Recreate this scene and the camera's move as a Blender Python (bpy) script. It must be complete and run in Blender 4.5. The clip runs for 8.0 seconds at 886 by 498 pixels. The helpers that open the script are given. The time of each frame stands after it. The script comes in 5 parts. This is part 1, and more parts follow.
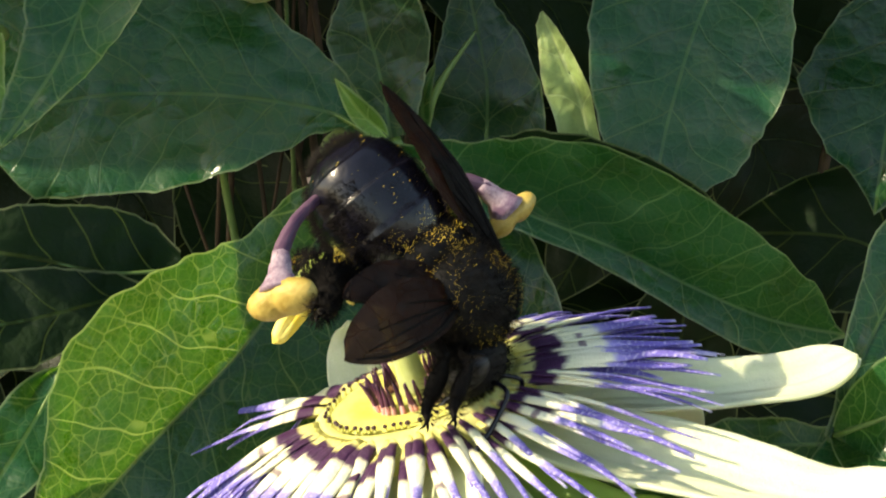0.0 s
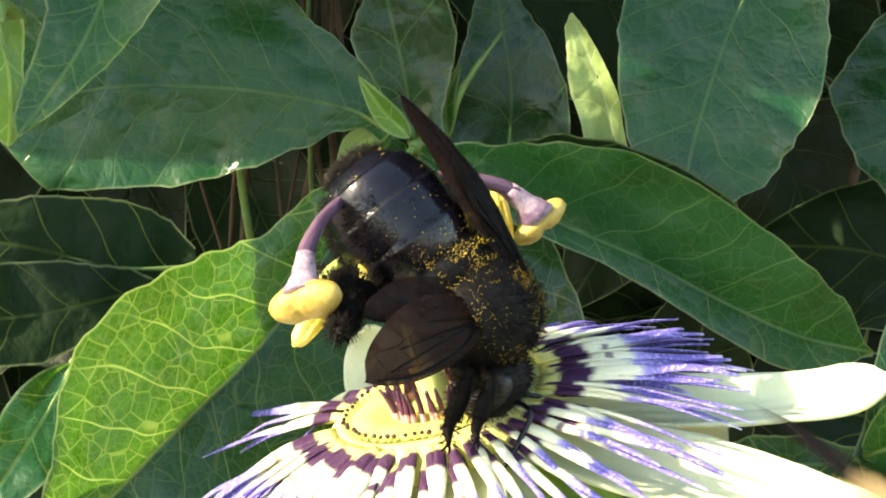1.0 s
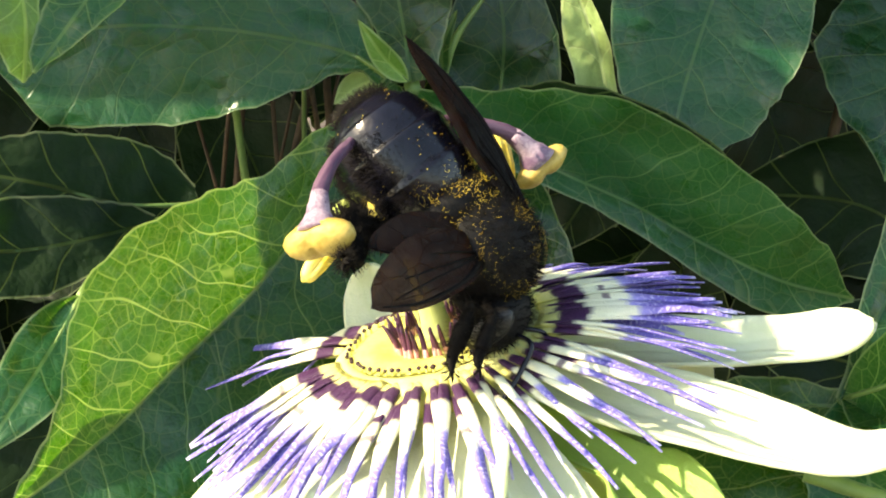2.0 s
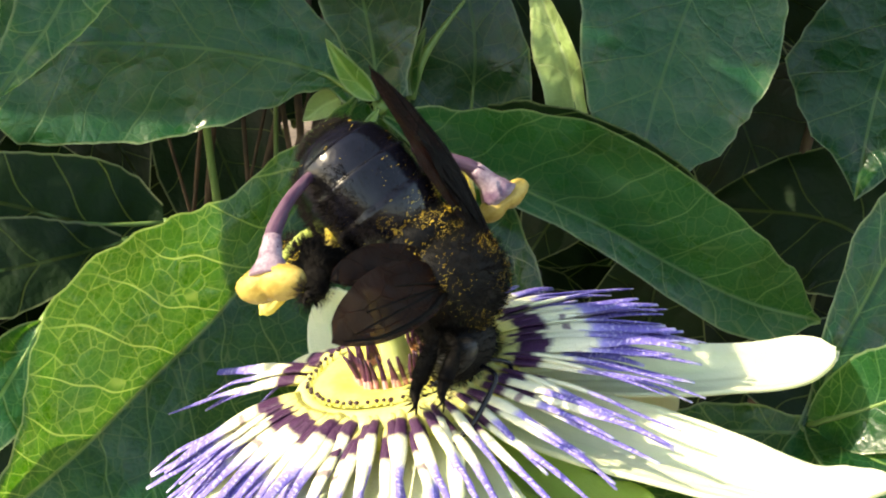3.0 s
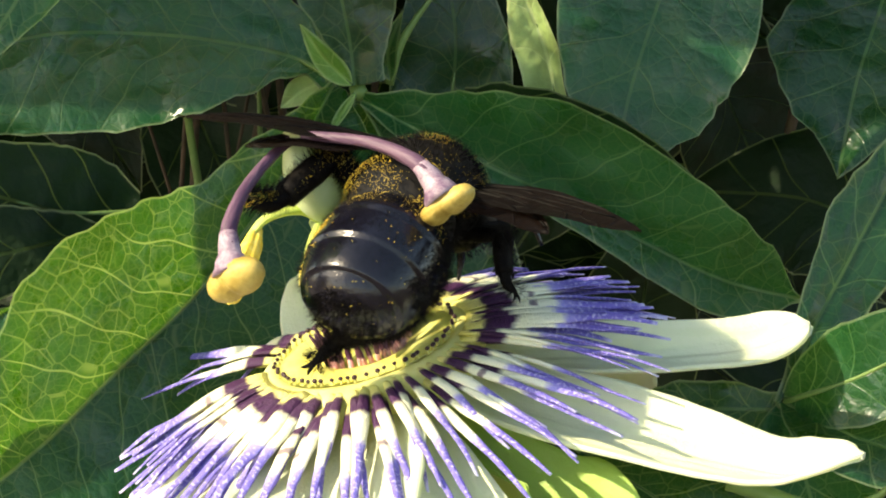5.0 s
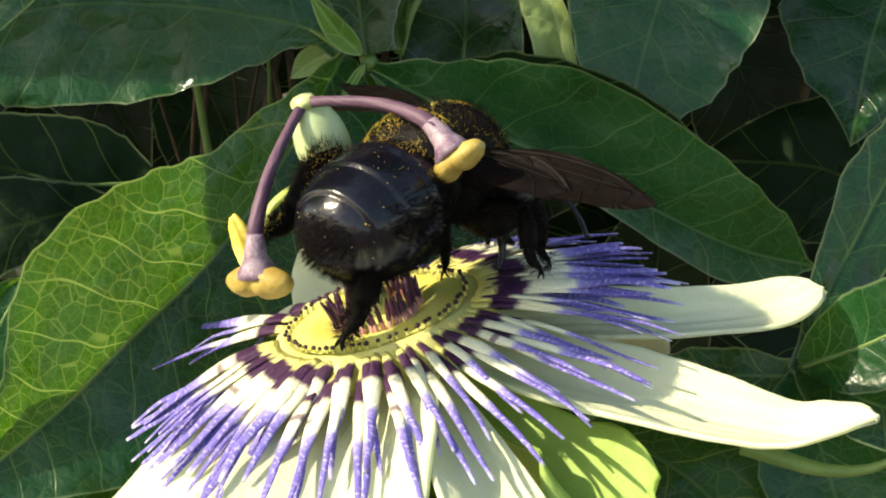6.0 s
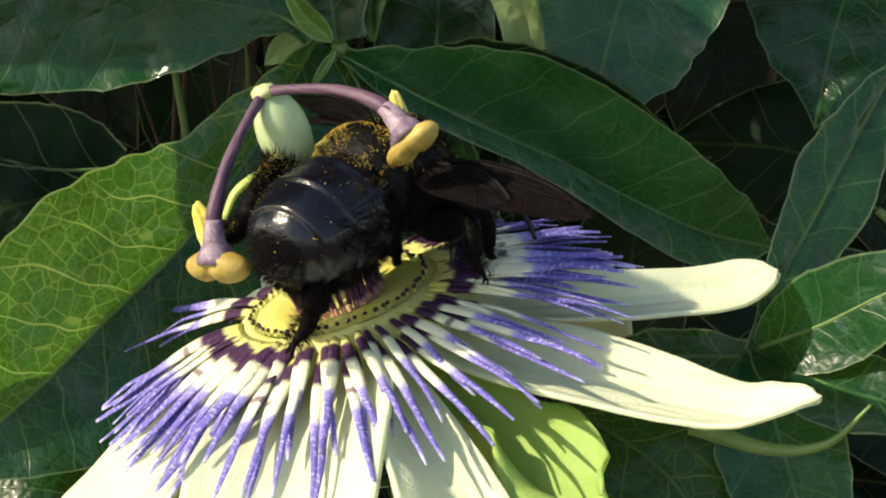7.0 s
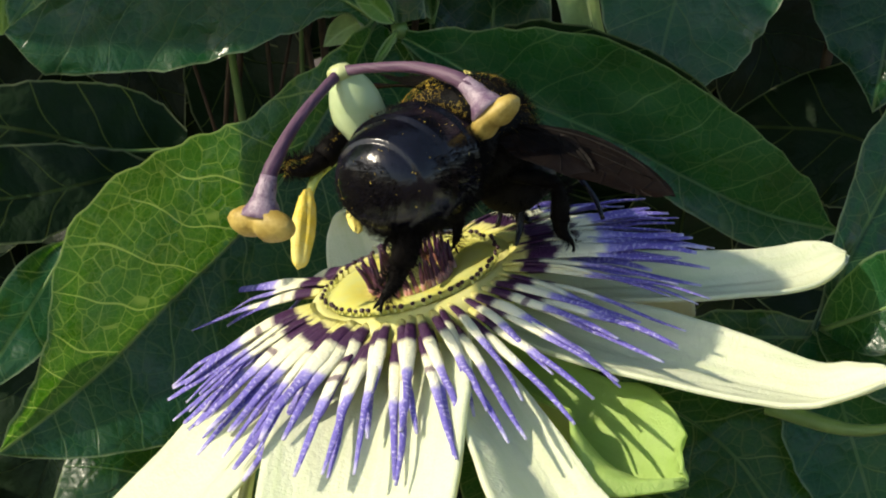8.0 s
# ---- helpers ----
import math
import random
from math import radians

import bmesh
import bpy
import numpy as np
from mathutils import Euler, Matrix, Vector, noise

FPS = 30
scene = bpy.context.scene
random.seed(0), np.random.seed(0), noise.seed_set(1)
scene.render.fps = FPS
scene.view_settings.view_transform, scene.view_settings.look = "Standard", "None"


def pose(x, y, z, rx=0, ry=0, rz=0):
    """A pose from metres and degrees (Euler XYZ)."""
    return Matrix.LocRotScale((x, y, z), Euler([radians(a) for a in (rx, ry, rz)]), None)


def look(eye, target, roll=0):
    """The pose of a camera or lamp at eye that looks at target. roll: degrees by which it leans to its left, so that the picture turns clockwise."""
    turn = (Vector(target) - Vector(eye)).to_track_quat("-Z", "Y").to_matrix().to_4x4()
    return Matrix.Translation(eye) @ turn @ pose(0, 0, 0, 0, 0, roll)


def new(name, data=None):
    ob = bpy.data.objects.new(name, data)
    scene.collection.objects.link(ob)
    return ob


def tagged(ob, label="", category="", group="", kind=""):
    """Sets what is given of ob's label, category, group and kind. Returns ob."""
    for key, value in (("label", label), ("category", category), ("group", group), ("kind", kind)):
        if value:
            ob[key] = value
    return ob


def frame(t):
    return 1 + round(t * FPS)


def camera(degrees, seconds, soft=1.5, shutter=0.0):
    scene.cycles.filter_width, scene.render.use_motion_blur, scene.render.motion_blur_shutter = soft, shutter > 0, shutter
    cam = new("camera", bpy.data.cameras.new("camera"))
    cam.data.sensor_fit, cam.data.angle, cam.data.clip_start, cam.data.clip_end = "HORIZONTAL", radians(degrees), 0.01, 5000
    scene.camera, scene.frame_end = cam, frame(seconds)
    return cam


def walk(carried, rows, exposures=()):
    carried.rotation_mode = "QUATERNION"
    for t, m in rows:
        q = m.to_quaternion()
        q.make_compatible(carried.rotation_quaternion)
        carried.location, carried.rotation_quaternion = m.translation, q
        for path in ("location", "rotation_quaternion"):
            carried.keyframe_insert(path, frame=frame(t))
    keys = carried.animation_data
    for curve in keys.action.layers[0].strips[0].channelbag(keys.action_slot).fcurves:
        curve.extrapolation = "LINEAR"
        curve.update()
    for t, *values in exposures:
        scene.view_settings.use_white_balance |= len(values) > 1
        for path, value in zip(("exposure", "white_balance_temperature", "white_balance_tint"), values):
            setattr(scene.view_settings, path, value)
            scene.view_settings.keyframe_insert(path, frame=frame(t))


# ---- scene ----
cam = camera(25, 8.0, soft=2.0, shutter=0.3)
PATH = [
    (0.0, pose(0.00128, -0.16867, 1.04884, 77.974, 1.280, -0.689)),
    (0.5, pose(0.00311, -0.16158, 1.05097, 77.906, 0.888, -0.256)),
    (1.0, pose(-0.00140, -0.16406, 1.04830, 77.974, -0.337, -0.520)),
    (1.5, pose(-0.00286, -0.17258, 1.04863, 77.978, -1.399, -1.269)),
    (1.7, pose(-0.00655, -0.16897, 1.04689, 77.511, -1.528, -1.762)),
    (2.8, pose(-0.00448, -0.16945, 1.05637, 75.132, -1.787, -1.780)),
    (3.0, pose(-0.00254, -0.16747, 1.05469, 75.360, -1.750, -1.589)),
    (3.5, pose(0.00102, -0.16695, 1.05613, 75.562, -1.518, -1.105)),
    (4.0, pose(0.00365, -0.16782, 1.05479, 75.759, -0.684, -0.418)),
    (4.5, pose(0.00476, -0.16690, 1.05101, 76.031, -0.651, -0.515)),
    (5.8, pose(0.00477, -0.16910, 1.05113, 75.594, -0.397, -0.179)),
    (6.0, pose(0.00480, -0.16738, 1.04905, 75.553, -0.224, -0.205)),
    (6.5, pose(0.00498, -0.16879, 1.05007, 75.003, 0.001, -0.006)),
    (7.0, pose(0.01065, -0.17107, 1.05127, 74.730, 0.188, 0.457)),
    (7.5, pose(0.00340, -0.17329, 1.05133, 74.556, 0.037, -0.019)),
    (8.0, pose(0.00358, -0.17185, 1.05069, 74.405, -0.067, 0.307)),
]
EXPOSURES = [(0.0, 0.99, 8300, 6), (0.5, 1.52, 8300, 6), (0.8, 1.60, 8300, 6), (1.0, 1.82, 8300, 6), (1.5, 1.74, 8300, 6), (3.0, 1.45, 8300, 6), (3.5, 1.38, 8300, 6), (4.5, 1.33, 8300, 6),
             (6.0, 0.87, 8000, 7), (6.5, 0.73, 7900, 7), (7.0, 0.57, 7600, 8), (8.0, 0.25, 7200, 8)]
walk(cam, PATH, EXPOSURES)

# ---- light: clear sky, sun from the left ----
TO_SUN = Vector((-0.775, -0.22, 0.592)).normalized()
world = bpy.data.worlds.new("sky")
scene.world = world
world.use_nodes = True
wn = world.node_tree
sky = wn.nodes.new("ShaderNodeTexSky")
sky.sky_type = "NISHITA"
sky.sun_disc = False
sky.sun_elevation = math.asin(TO_SUN.z)
sky.sun_rotation = math.atan2(TO_SUN.x, TO_SUN.y)
wn.nodes["Background"].inputs["Strength"].default_value = 0.20
wn.links.new(sky.outputs[0], wn.nodes["Background"].inputs["Color"])
sun_data = bpy.data.lights.new("sun", "SUN")
sun_data.energy = 4.6
sun_data.angle = radians(0.53)
sun_data.color = (1.0, 0.93, 0.80)
sun = new("sun", sun_data)
sun.matrix_world = look(TO_SUN * 3 + Vector((0, 0, 1)), (0, 0, 1))

MM = 0.001


# ---- materials ----
def mat_new(name):
    m = bpy.data.materials.new(name)
    m.use_nodes = True
    nt = m.node_tree
    nt.nodes.clear()
    out = nt.nodes.new("ShaderNodeOutputMaterial")
    return m, nt, out


def nd(nt, kind, **inputs):
    n = nt.nodes.new(kind)
    for k, v in inputs.items():
        key = k.replace("_", " ")
        n.inputs[key].default_value = v
    return n


def val(nt, op, a, b=None, c=None):
    n = nt.nodes.new("ShaderNodeMath")
    n.operation = op
    for i, x in enumerate((a, b, c)):
        if x is None:
            continue
        if isinstance(x, (int, float)):
            n.inputs[i].default_value = x
        else:
            nt.links.new(x, n.inputs[i])
    return n.outputs[0]


def smooth(nt, x, lo, hi, a=0.0, b=1.0):
    n = nt.nodes.new("ShaderNodeMapRange")
    n.interpolation_type = "SMOOTHSTEP"
    nt.links.new(x, n.inputs[0])
    for i, v in enumerate((lo, hi, a, b)):
        n.inputs[i + 1].default_value = v
    return n.outputs[0]


def blend(nt, fac, a, b):
    n = nt.nodes.new("ShaderNodeMix")
    n.data_type = "RGBA"
    for sock, x in ((n.inputs[0], fac), (n.inputs[6], a), (n.inputs[7], b)):
        if isinstance(x, (int, float)):
            sock.default_value = x
        elif isinstance(x, tuple):
            sock.default_value = (*x, 1)
        else:
            nt.links.new(x, sock)
    return n.outputs[2]


def ramp(nt, x, stops):
    n = nt.nodes.new("ShaderNodeValToRGB")
    els = n.color_ramp.elements
    while len(els) < len(stops):
        els.new(0.5)
    for e, (p, col) in zip(els, stops):
        e.position, e.color = p, (*col, 1)
    nt.links.new(x, n.inputs[0])
    return n.outputs[0]


def noise_tex(nt, scale, detail=3.0, vec=None, rough=0.55):
    n = nd(nt, "ShaderNodeTexNoise", Scale=scale, Detail=detail, Roughness=rough)
    if vec is not None:
        nt.links.new(vec, n.inputs["Vector"])
    return n


def obj_coord(nt):
    return nt.nodes.new("ShaderNodeTexCoord").outputs["Object"]


def bump(nt, height, strength, dist):
    n = nd(nt, "ShaderNodeBump", Strength=strength, Distance=dist)
    nt.links.new(height, n.inputs["Height"])
    return n.outputs[0]


def principled(nt, color, rough=0.5, normal=None, spec=0.5):
    n = nd(nt, "ShaderNodeBsdfPrincipled", Roughness=0.5)
    for key, x in (("Base Color", color), ("Roughness", rough), ("Specular IOR Level", spec)):
        if isinstance(x, (int, float)):
            n.inputs[key].default_value = x
        elif isinstance(x, tuple):
            n.inputs[key].default_value = (*x, 1)
        else:
            nt.links.new(x, n.inputs[key])
    if normal is not None:
        nt.links.new(normal, n.inputs["Normal"])
    return n.outputs[0]


def with_translucent(nt, out, shader, color, weight, normal=None):
    tr = nt.nodes.new("ShaderNodeBsdfTranslucent")
    if isinstance(color, tuple):
        tr.inputs[0].default_value = (*color, 1)
    else:
        nt.links.new(color, tr.inputs[0])
    mix = nt.nodes.new("ShaderNodeMixShader")
    mix.inputs[0].default_value = weight
    nt.links.new(shader, mix.inputs[1])
    nt.links.new(tr.outputs[0], mix.inputs[2])
    nt.links.new(mix.outputs[0], out.inputs[0])


def leaf_material(name, base, vein, trans, rough=0.24, net=1.0, weight=0.42, spec=0.75):
    """Leaf blade: UV holds millimetres across and along the lobe, divided by 100."""
    m, nt, out = mat_new(name)
    uv = nt.nodes.new("ShaderNodeUVMap").outputs[0]
    sep = nt.nodes.new("ShaderNodeSeparateXYZ")
    nt.links.new(uv, sep.inputs[0])
    warp = noise_tex(nt, 12.0, 1.0, uv)
    a = val(nt, "ABSOLUTE", val(nt, "MULTIPLY", val(nt, "SUBTRACT", sep.outputs[0], 0.5), 100.0))
    v = val(nt, "MULTIPLY", sep.outputs[1], 100.0)
    w = val(nt, "MULTIPLY", val(nt, "SUBTRACT", warp.outputs[0], 0.5), 5.0)
    rib = smooth(nt, a, 0.10, 0.26, 1.0, 0.0)
    uv2 = nt.nodes.new("ShaderNodeUVMap")
    uv2.uv_map = "rim"
    rsep = nt.nodes.new("ShaderNodeSeparateXYZ")
    nt.links.new(uv2.outputs[0], rsep.inputs[0])
    rim = smooth(nt, rsep.outputs[0], 0.010, 0.032, 1.0, 0.0)
    # side veins, arching forward, thinner towards the margin
    arch = val(nt, "ADD", val(nt, "SUBTRACT", v, val(nt, "MULTIPLY", val(nt, "POWER", a, 0.86), 1.05)), w)
    fr = val(nt, "ABSOLUTE", val(nt, "SUBTRACT", val(nt, "FRACT", val(nt, "DIVIDE", arch, 5.6)), 0.5))
    side = val(nt, "MULTIPLY", smooth(nt, fr, 0.008, 0.028, 0.95, 0.0), smooth(nt, a, 8.0, 13.0, 1.0, 0.35))
    wv = nt.nodes.new("ShaderNodeVectorMath")
    wv.operation = "ADD"
    nt.links.new(uv, wv.inputs[0])
    sc = nt.nodes.new("ShaderNodeVectorMath")
    sc.operation = "SCALE"
    sc.inputs[3].default_value = 0.016
    nt.links.new(warp.outputs[1], sc.inputs[0])
    nt.links.new(sc.outputs[0], wv.inputs[1])
    cells = []
    for scale in (50.0, 108.0, 250.0):
        vor = nt.nodes.new("ShaderNodeTexVoronoi")
        vor.feature = "DISTANCE_TO_EDGE"
        vor.inputs["Scale"].default_value = scale
        nt.links.new(wv.outputs[0], vor.inputs["Vector"])
        cells.append(vor.outputs["Distance"])
    web = val(nt, "MAXIMUM", smooth(nt, cells[0], 0.006, 0.045, 0.55, 0.0), val(nt, "MAXIMUM", smooth(nt, cells[1], 0.01, 0.09, 0.20, 0.0), smooth(nt, cells[2], 0.02, 0.16, 0.08, 0.0)))
    web = val(nt, "MULTIPLY", web, net)
    main = val(nt, "MAXIMUM", val(nt, "MAXIMUM", rib, side), val(nt, "MULTIPLY", rim, 0.8))
    veins_t = val(nt, "MAXIMUM", main, web)
    info = nt.nodes.new("ShaderNodeObjectInfo")
    geo = nt.nodes.new("ShaderNodeNewGeometry")
    rnd = val(nt, "FRACT", val(nt, "ADD", info.outputs["Random"], geo.outputs["Random Per Island"]))
    patch = noise_tex(nt, 11.0, 5.0, uv, 0.65).outputs[0]
    grain = noise_tex(nt, 260.0, 2.0, uv).outputs[0]
    tone = val(nt, "ADD", val(nt, "MULTIPLY", rnd, 0.45), val(nt, "ADD", val(nt, "MULTIPLY", patch, 0.8), val(nt, "MULTIPLY", grain, 0.25)))
    dark = tuple(c * 0.5 for c in base)
    light = tuple(min(1, c * 1.4) for c in base)
    col = blend(nt, smooth(nt, tone, 0.35, 1.15), dark, light)
    # pale dust specks and scuffs
    dust = nt.nodes.new("ShaderNodeTexVoronoi")
    dust.inputs["Scale"].default_value = 75.0
    nt.links.new(uv, dust.inputs["Vector"])
    speck = val(nt, "MULTIPLY", smooth(nt, dust.outputs["Distance"], 0.02, 0.08, 0.55, 0.0), smooth(nt, patch, 0.54, 0.70))
    scuff = val(nt, "MULTIPLY", smooth(nt, noise_tex(nt, 70.0, 4.0, uv, 0.7).outputs[0], 0.62, 0.74, 0.0, 0.35), smooth(nt, patch, 0.55, 0.68))
    broken = smooth(nt, patch, 0.35, 0.65, 0.25, 0.6)
    col = blend(nt, val(nt, "MULTIPLY", val(nt, "MAXIMUM", main, val(nt, "MULTIPLY", web, 0.07)), broken), col, vein)
    col = blend(nt, val(nt, "MAXIMUM", speck, scuff), col, (0.30, 0.35, 0.31))
    # quilted cells between sunken veins
    quilt = val(nt, "ADD", smooth(nt, cells[0], 0.0, 0.30, 0.0, 0.8), smooth(nt, cells[1], 0.0, 0.3, 0.0, 0.35))
    hgt = val(nt, "ADD", val(nt, "ADD", quilt, val(nt, "MULTIPLY", main, -0.6)), val(nt, "ADD", val(nt, "MULTIPLY", patch, 0.4), val(nt, "MULTIPLY", grain, 0.3)))
    swell = noise_tex(nt, 6.5, 2.0, uv).outputs[0]
    nrm0 = nd(nt, "ShaderNodeBump", Strength=1.0, Distance=0.0050)
    nt.links.new(swell, nrm0.inputs["Height"])
    fine = nd(nt, "ShaderNodeBump", Strength=0.40, Distance=0.00016)
    nt.links.new(hgt, fine.inputs["Height"])
    nt.links.new(nrm0.outputs[0], fine.inputs["Normal"])
    nrm = fine.outputs[0]
    rg = smooth(nt, val(nt, "ADD", patch, val(nt, "MULTIPLY", speck, 0.5)), 0.38, 0.64, rough, rough + 0.28)
    tcol = blend(nt, val(nt, "MULTIPLY", veins_t, 0.9), blend(nt, smooth(nt, tone, 0.3, 1.2), tuple(c * 0.6 for c in trans), trans), (0.60, 0.86, 0.20))
    sh = principled(nt, blend(nt, val(nt, "MULTIPLY", rim, 0.32), col, (0.30, 0.34, 0.20)), rg, nrm, spec)
    with_translucent(nt, out, sh, tcol, weight)
    return m


LEAF = leaf_material("vine_leaf_green", (0.007, 0.058, 0.020), (0.045, 0.125, 0.05), (0.080, 0.32, 0.002), 0.22, weight=0.40, spec=0.52)
# darker copy of the leaf green, with deep shade painted in
LEAF_SHADED = leaf_material("old_leaf_green", (0.005, 0.017, 0.005), (0.006, 0.020, 0.006), (0.02, 0.07, 0.004), 0.5, 0.0, 0.2, 0.2)
# brighter leaf green, with sunlight painted into the colour
LEAF_SUNLIT = leaf_material("young_leaf_green", (0.10, 0.24, 0.03), (0.22, 0.34, 0.08), (0.30, 0.58, 0.03), 0.4, 0.6, 0.4)
LEAF_PALE = leaf_material("pale_leaf_green", (0.30, 0.42, 0.14), (0.45, 0.50, 0.28), (0.45, 0.60, 0.18), 0.45, 0.4, 0.35)


def petal_material(name, face, streak, trans, weight=0.35):
    m, nt, out = mat_new(name)
    uv = nt.nodes.new("ShaderNodeUVMap").outputs[0]
    mp = nt.nodes.new("ShaderNodeMapping")
    mp.inputs["Scale"].default_value = (110.0, 9.0, 1.0)
    nt.links.new(uv, mp.inputs[0])
    lines = noise_tex(nt, 1.0, 3.0, mp.outputs[0]).outputs[0]
    cloud = noise_tex(nt, 12.0, 4.0, uv).outputs[0]
    pores = noise_tex(nt, 180.0, 2.0, uv).outputs[0]
    col = blend(nt, smooth(nt, lines, 0.45, 0.72, 0.0, 0.55), face, streak)
    col = blend(nt, smooth(nt, cloud, 0.5, 0.8, 0.0, 0.35), col, streak)
    col = blend(nt, smooth(nt, pores, 0.55, 0.75, 0.0, 0.35), col, streak)
    fine = noise_tex(nt, 420.0, 2.0, uv).outputs[0]
    hgt = val(nt, "ADD", val(nt, "ADD", val(nt, "MULTIPLY", lines, 0.8), val(nt, "MULTIPLY", fine, 0.5)), val(nt, "MULTIPLY", pores, 1.0))
    nrm = bump(nt, hgt, 0.5, 0.00028)
    with_translucent(nt, out, principled(nt, col, 0.5, nrm, 0.35), trans, weight)
    return m


PETAL = petal_material("cream_petal", (0.78, 0.81, 0.61), (0.66, 0.74, 0.46), (0.74, 0.80, 0.46))
BRACT = petal_material("green_bract", (0.40, 0.56, 0.16), (0.32, 0.48, 0.12), (0.48, 0.66, 0.10), 0.4)


def filament_material():
    """Colour bands along each filament; UV y runs from its root to its tip."""
    m, nt, out = mat_new("banded_filament")
    uv = nt.nodes.new("ShaderNodeUVMap").outputs[0]
    sep = nt.nodes.new("ShaderNodeSeparateXYZ")
    nt.links.new(uv, sep.inputs[0])
    info = nt.nodes.new("ShaderNodeObjectInfo")
    oc = obj_coord(nt)
    fleck = noise_tex(nt, 2600.0, 3.0, oc, 0.7).outputs[0]
    y = val(nt, "ADD", sep.outputs[1], val(nt, "MULTIPLY", val(nt, "SUBTRACT", info.outputs["Random"], 0.5), 0.10))
    y = val(nt, "ADD", y, val(nt, "MULTIPLY", val(nt, "SUBTRACT", fleck, 0.5), 0.06))
    col = ramp(nt, y, [(0.0, (0.74, 0.70, 0.20)), (0.085, (0.72, 0.68, 0.26)), (0.12, (0.045, 0.010, 0.050)), (0.255, (0.050, 0.012, 0.060)),
                       (0.30, (0.83, 0.82, 0.57)), (0.50, (0.84, 0.83, 0.64)), (0.545, (0.30, 0.26, 0.66)), (0.64, (0.135, 0.105, 0.44)), (0.94, (0.17, 0.14, 0.50)), (1.0, (0.55, 0.52, 0.75))])
    blue = smooth(nt, y, 0.53, 0.59)
    col = blend(nt, val(nt, "MULTIPLY", blue, smooth(nt, fleck, 0.50, 0.64, 0.0, 0.65)), col, (0.62, 0.58, 0.82))
    spot = val(nt, "MULTIPLY", val(nt, "MULTIPLY", smooth(nt, y, 0.355, 0.375), smooth(nt, y, 0.395, 0.42, 1.0, 0.0)), smooth(nt, val(nt, "FRACT", val(nt, "MULTIPLY", info.outputs["Random"], 7.3)), 0.72, 0.76))
    col = blend(nt, val(nt, "MULTIPLY", spot, 0.8), col, (0.09, 0.025, 0.085))
    nrm = bump(nt, fleck, 0.7, 0.0004)
    with_translucent(nt, out, principled(nt, col, 0.5, nrm, 0.4), col, 0.14)
    return m


FILAMENT = filament_material()


def mottled(name, a, b, scale, rough=0.5, spec=0.4, height=0.3, trans=None, weight=0.25, stretch=None):
    m, nt, out = mat_new(name)
    vec = obj_coord(nt)
    if stretch:
        mp = nt.nodes.new("ShaderNodeMapping")
        mp.inputs["Scale"].default_value = stretch
        nt.links.new(vec, mp.inputs[0])
        vec = mp.outputs[0]
    n1 = noise_tex(nt, scale, 4.0, vec).outputs[0]
    n2 = noise_tex(nt, scale * 6, 3.0, vec).outputs[0]
    fac = val(nt, "ADD", val(nt, "MULTIPLY", n1, 0.7), val(nt, "MULTIPLY", n2, 0.3))
    col = blend(nt, smooth(nt, fac, 0.36, 0.64), a, b)
    nrm = bump(nt, fac, height, 0.0003)
    sh = principled(nt, col, rough, nrm, spec)
    if trans:
        with_translucent(nt, out, sh, trans, weight)
    else:
        nt.links.new(sh, out.inputs[0])
    return m


NECTARY = mottled("yellow_nectary", (0.72, 0.66, 0.14), (0.64, 0.66, 0.24), 300, 0.45, trans=(0.7, 0.7, 0.15))
SEAT = mottled("pale_yellow_cup", (0.68, 0.66, 0.20), (0.74, 0.72, 0.32), 250, 0.5, trans=(0.6, 0.65, 0.2))
DOT = mottled("dark_gland", (0.020, 0.006, 0.014), (0.05, 0.015, 0.02), 900, 0.4)
COLUMN = mottled("pale_green_column", (0.50, 0.58, 0.22), (0.62, 0.66, 0.34), 220, 0.42, trans=(0.5, 0.6, 0.2))
OVARY = mottled("pale_green_ovary", (0.46, 0.58, 0.30), (0.56, 0.66, 0.40), 160, 0.38, trans=(0.5, 0.6, 0.25))
STAMEN = mottled("lime_green_stamen", (0.42, 0.55, 0.12), (0.52, 0.62, 0.18), 260, 0.42, trans=(0.5, 0.65, 0.1))
STYLE = mottled("purple_style", (0.040, 0.014, 0.042), (0.125, 0.070, 0.105), 520, 0.55, 0.3, height=0.9, stretch=(0.16, 1, 1))
STYLE_END = mottled("lilac_style_end", (0.30, 0.23, 0.27), (0.11, 0.06, 0.11), 700, 0.5, height=0.5)
STIGMA = mottled("tan_stigma", (0.27, 0.18, 0.032), (0.42, 0.31, 0.08), 500, 0.55, height=0.6)
ANTHER = mottled("yellow_anther", (0.70, 0.52, 0.05), (0.72, 0.62, 0.18), 600, 0.6, height=0.6)
PURPLE = mottled("purple_bristle", (0.030, 0.007, 0.030), (0.09, 0.02, 0.06), 700, 0.45)
PINK = mottled("pink_bristle_root", (0.55, 0.20, 0.25), (0.60, 0.42, 0.34), 700, 0.45)
TWIG = mottled("brown_twig", (0.020, 0.013, 0.009), (0.075, 0.046, 0.027), 120, 0.8, height=0.8)
STEM = mottled("green_stem", (0.08, 0.15, 0.04), (0.14, 0.22, 0.06), 150, 0.5)
SOIL = mottled("dry_soil", (0.07, 0.05, 0.035), (0.15, 0.11, 0.075), 9, 0.95, height=1.0)
CHITIN = mottled("glossy_black_shell", (0.0025, 0.0025, 0.005), (0.005, 0.005, 0.010), 420, 0.20, 0.36, 0.35)
FUZZ_SKIN = mottled("matt_black_shell", (0.004, 0.004, 0.005), (0.010, 0.009, 0.008), 700, 0.6, 0.12, 0.6)
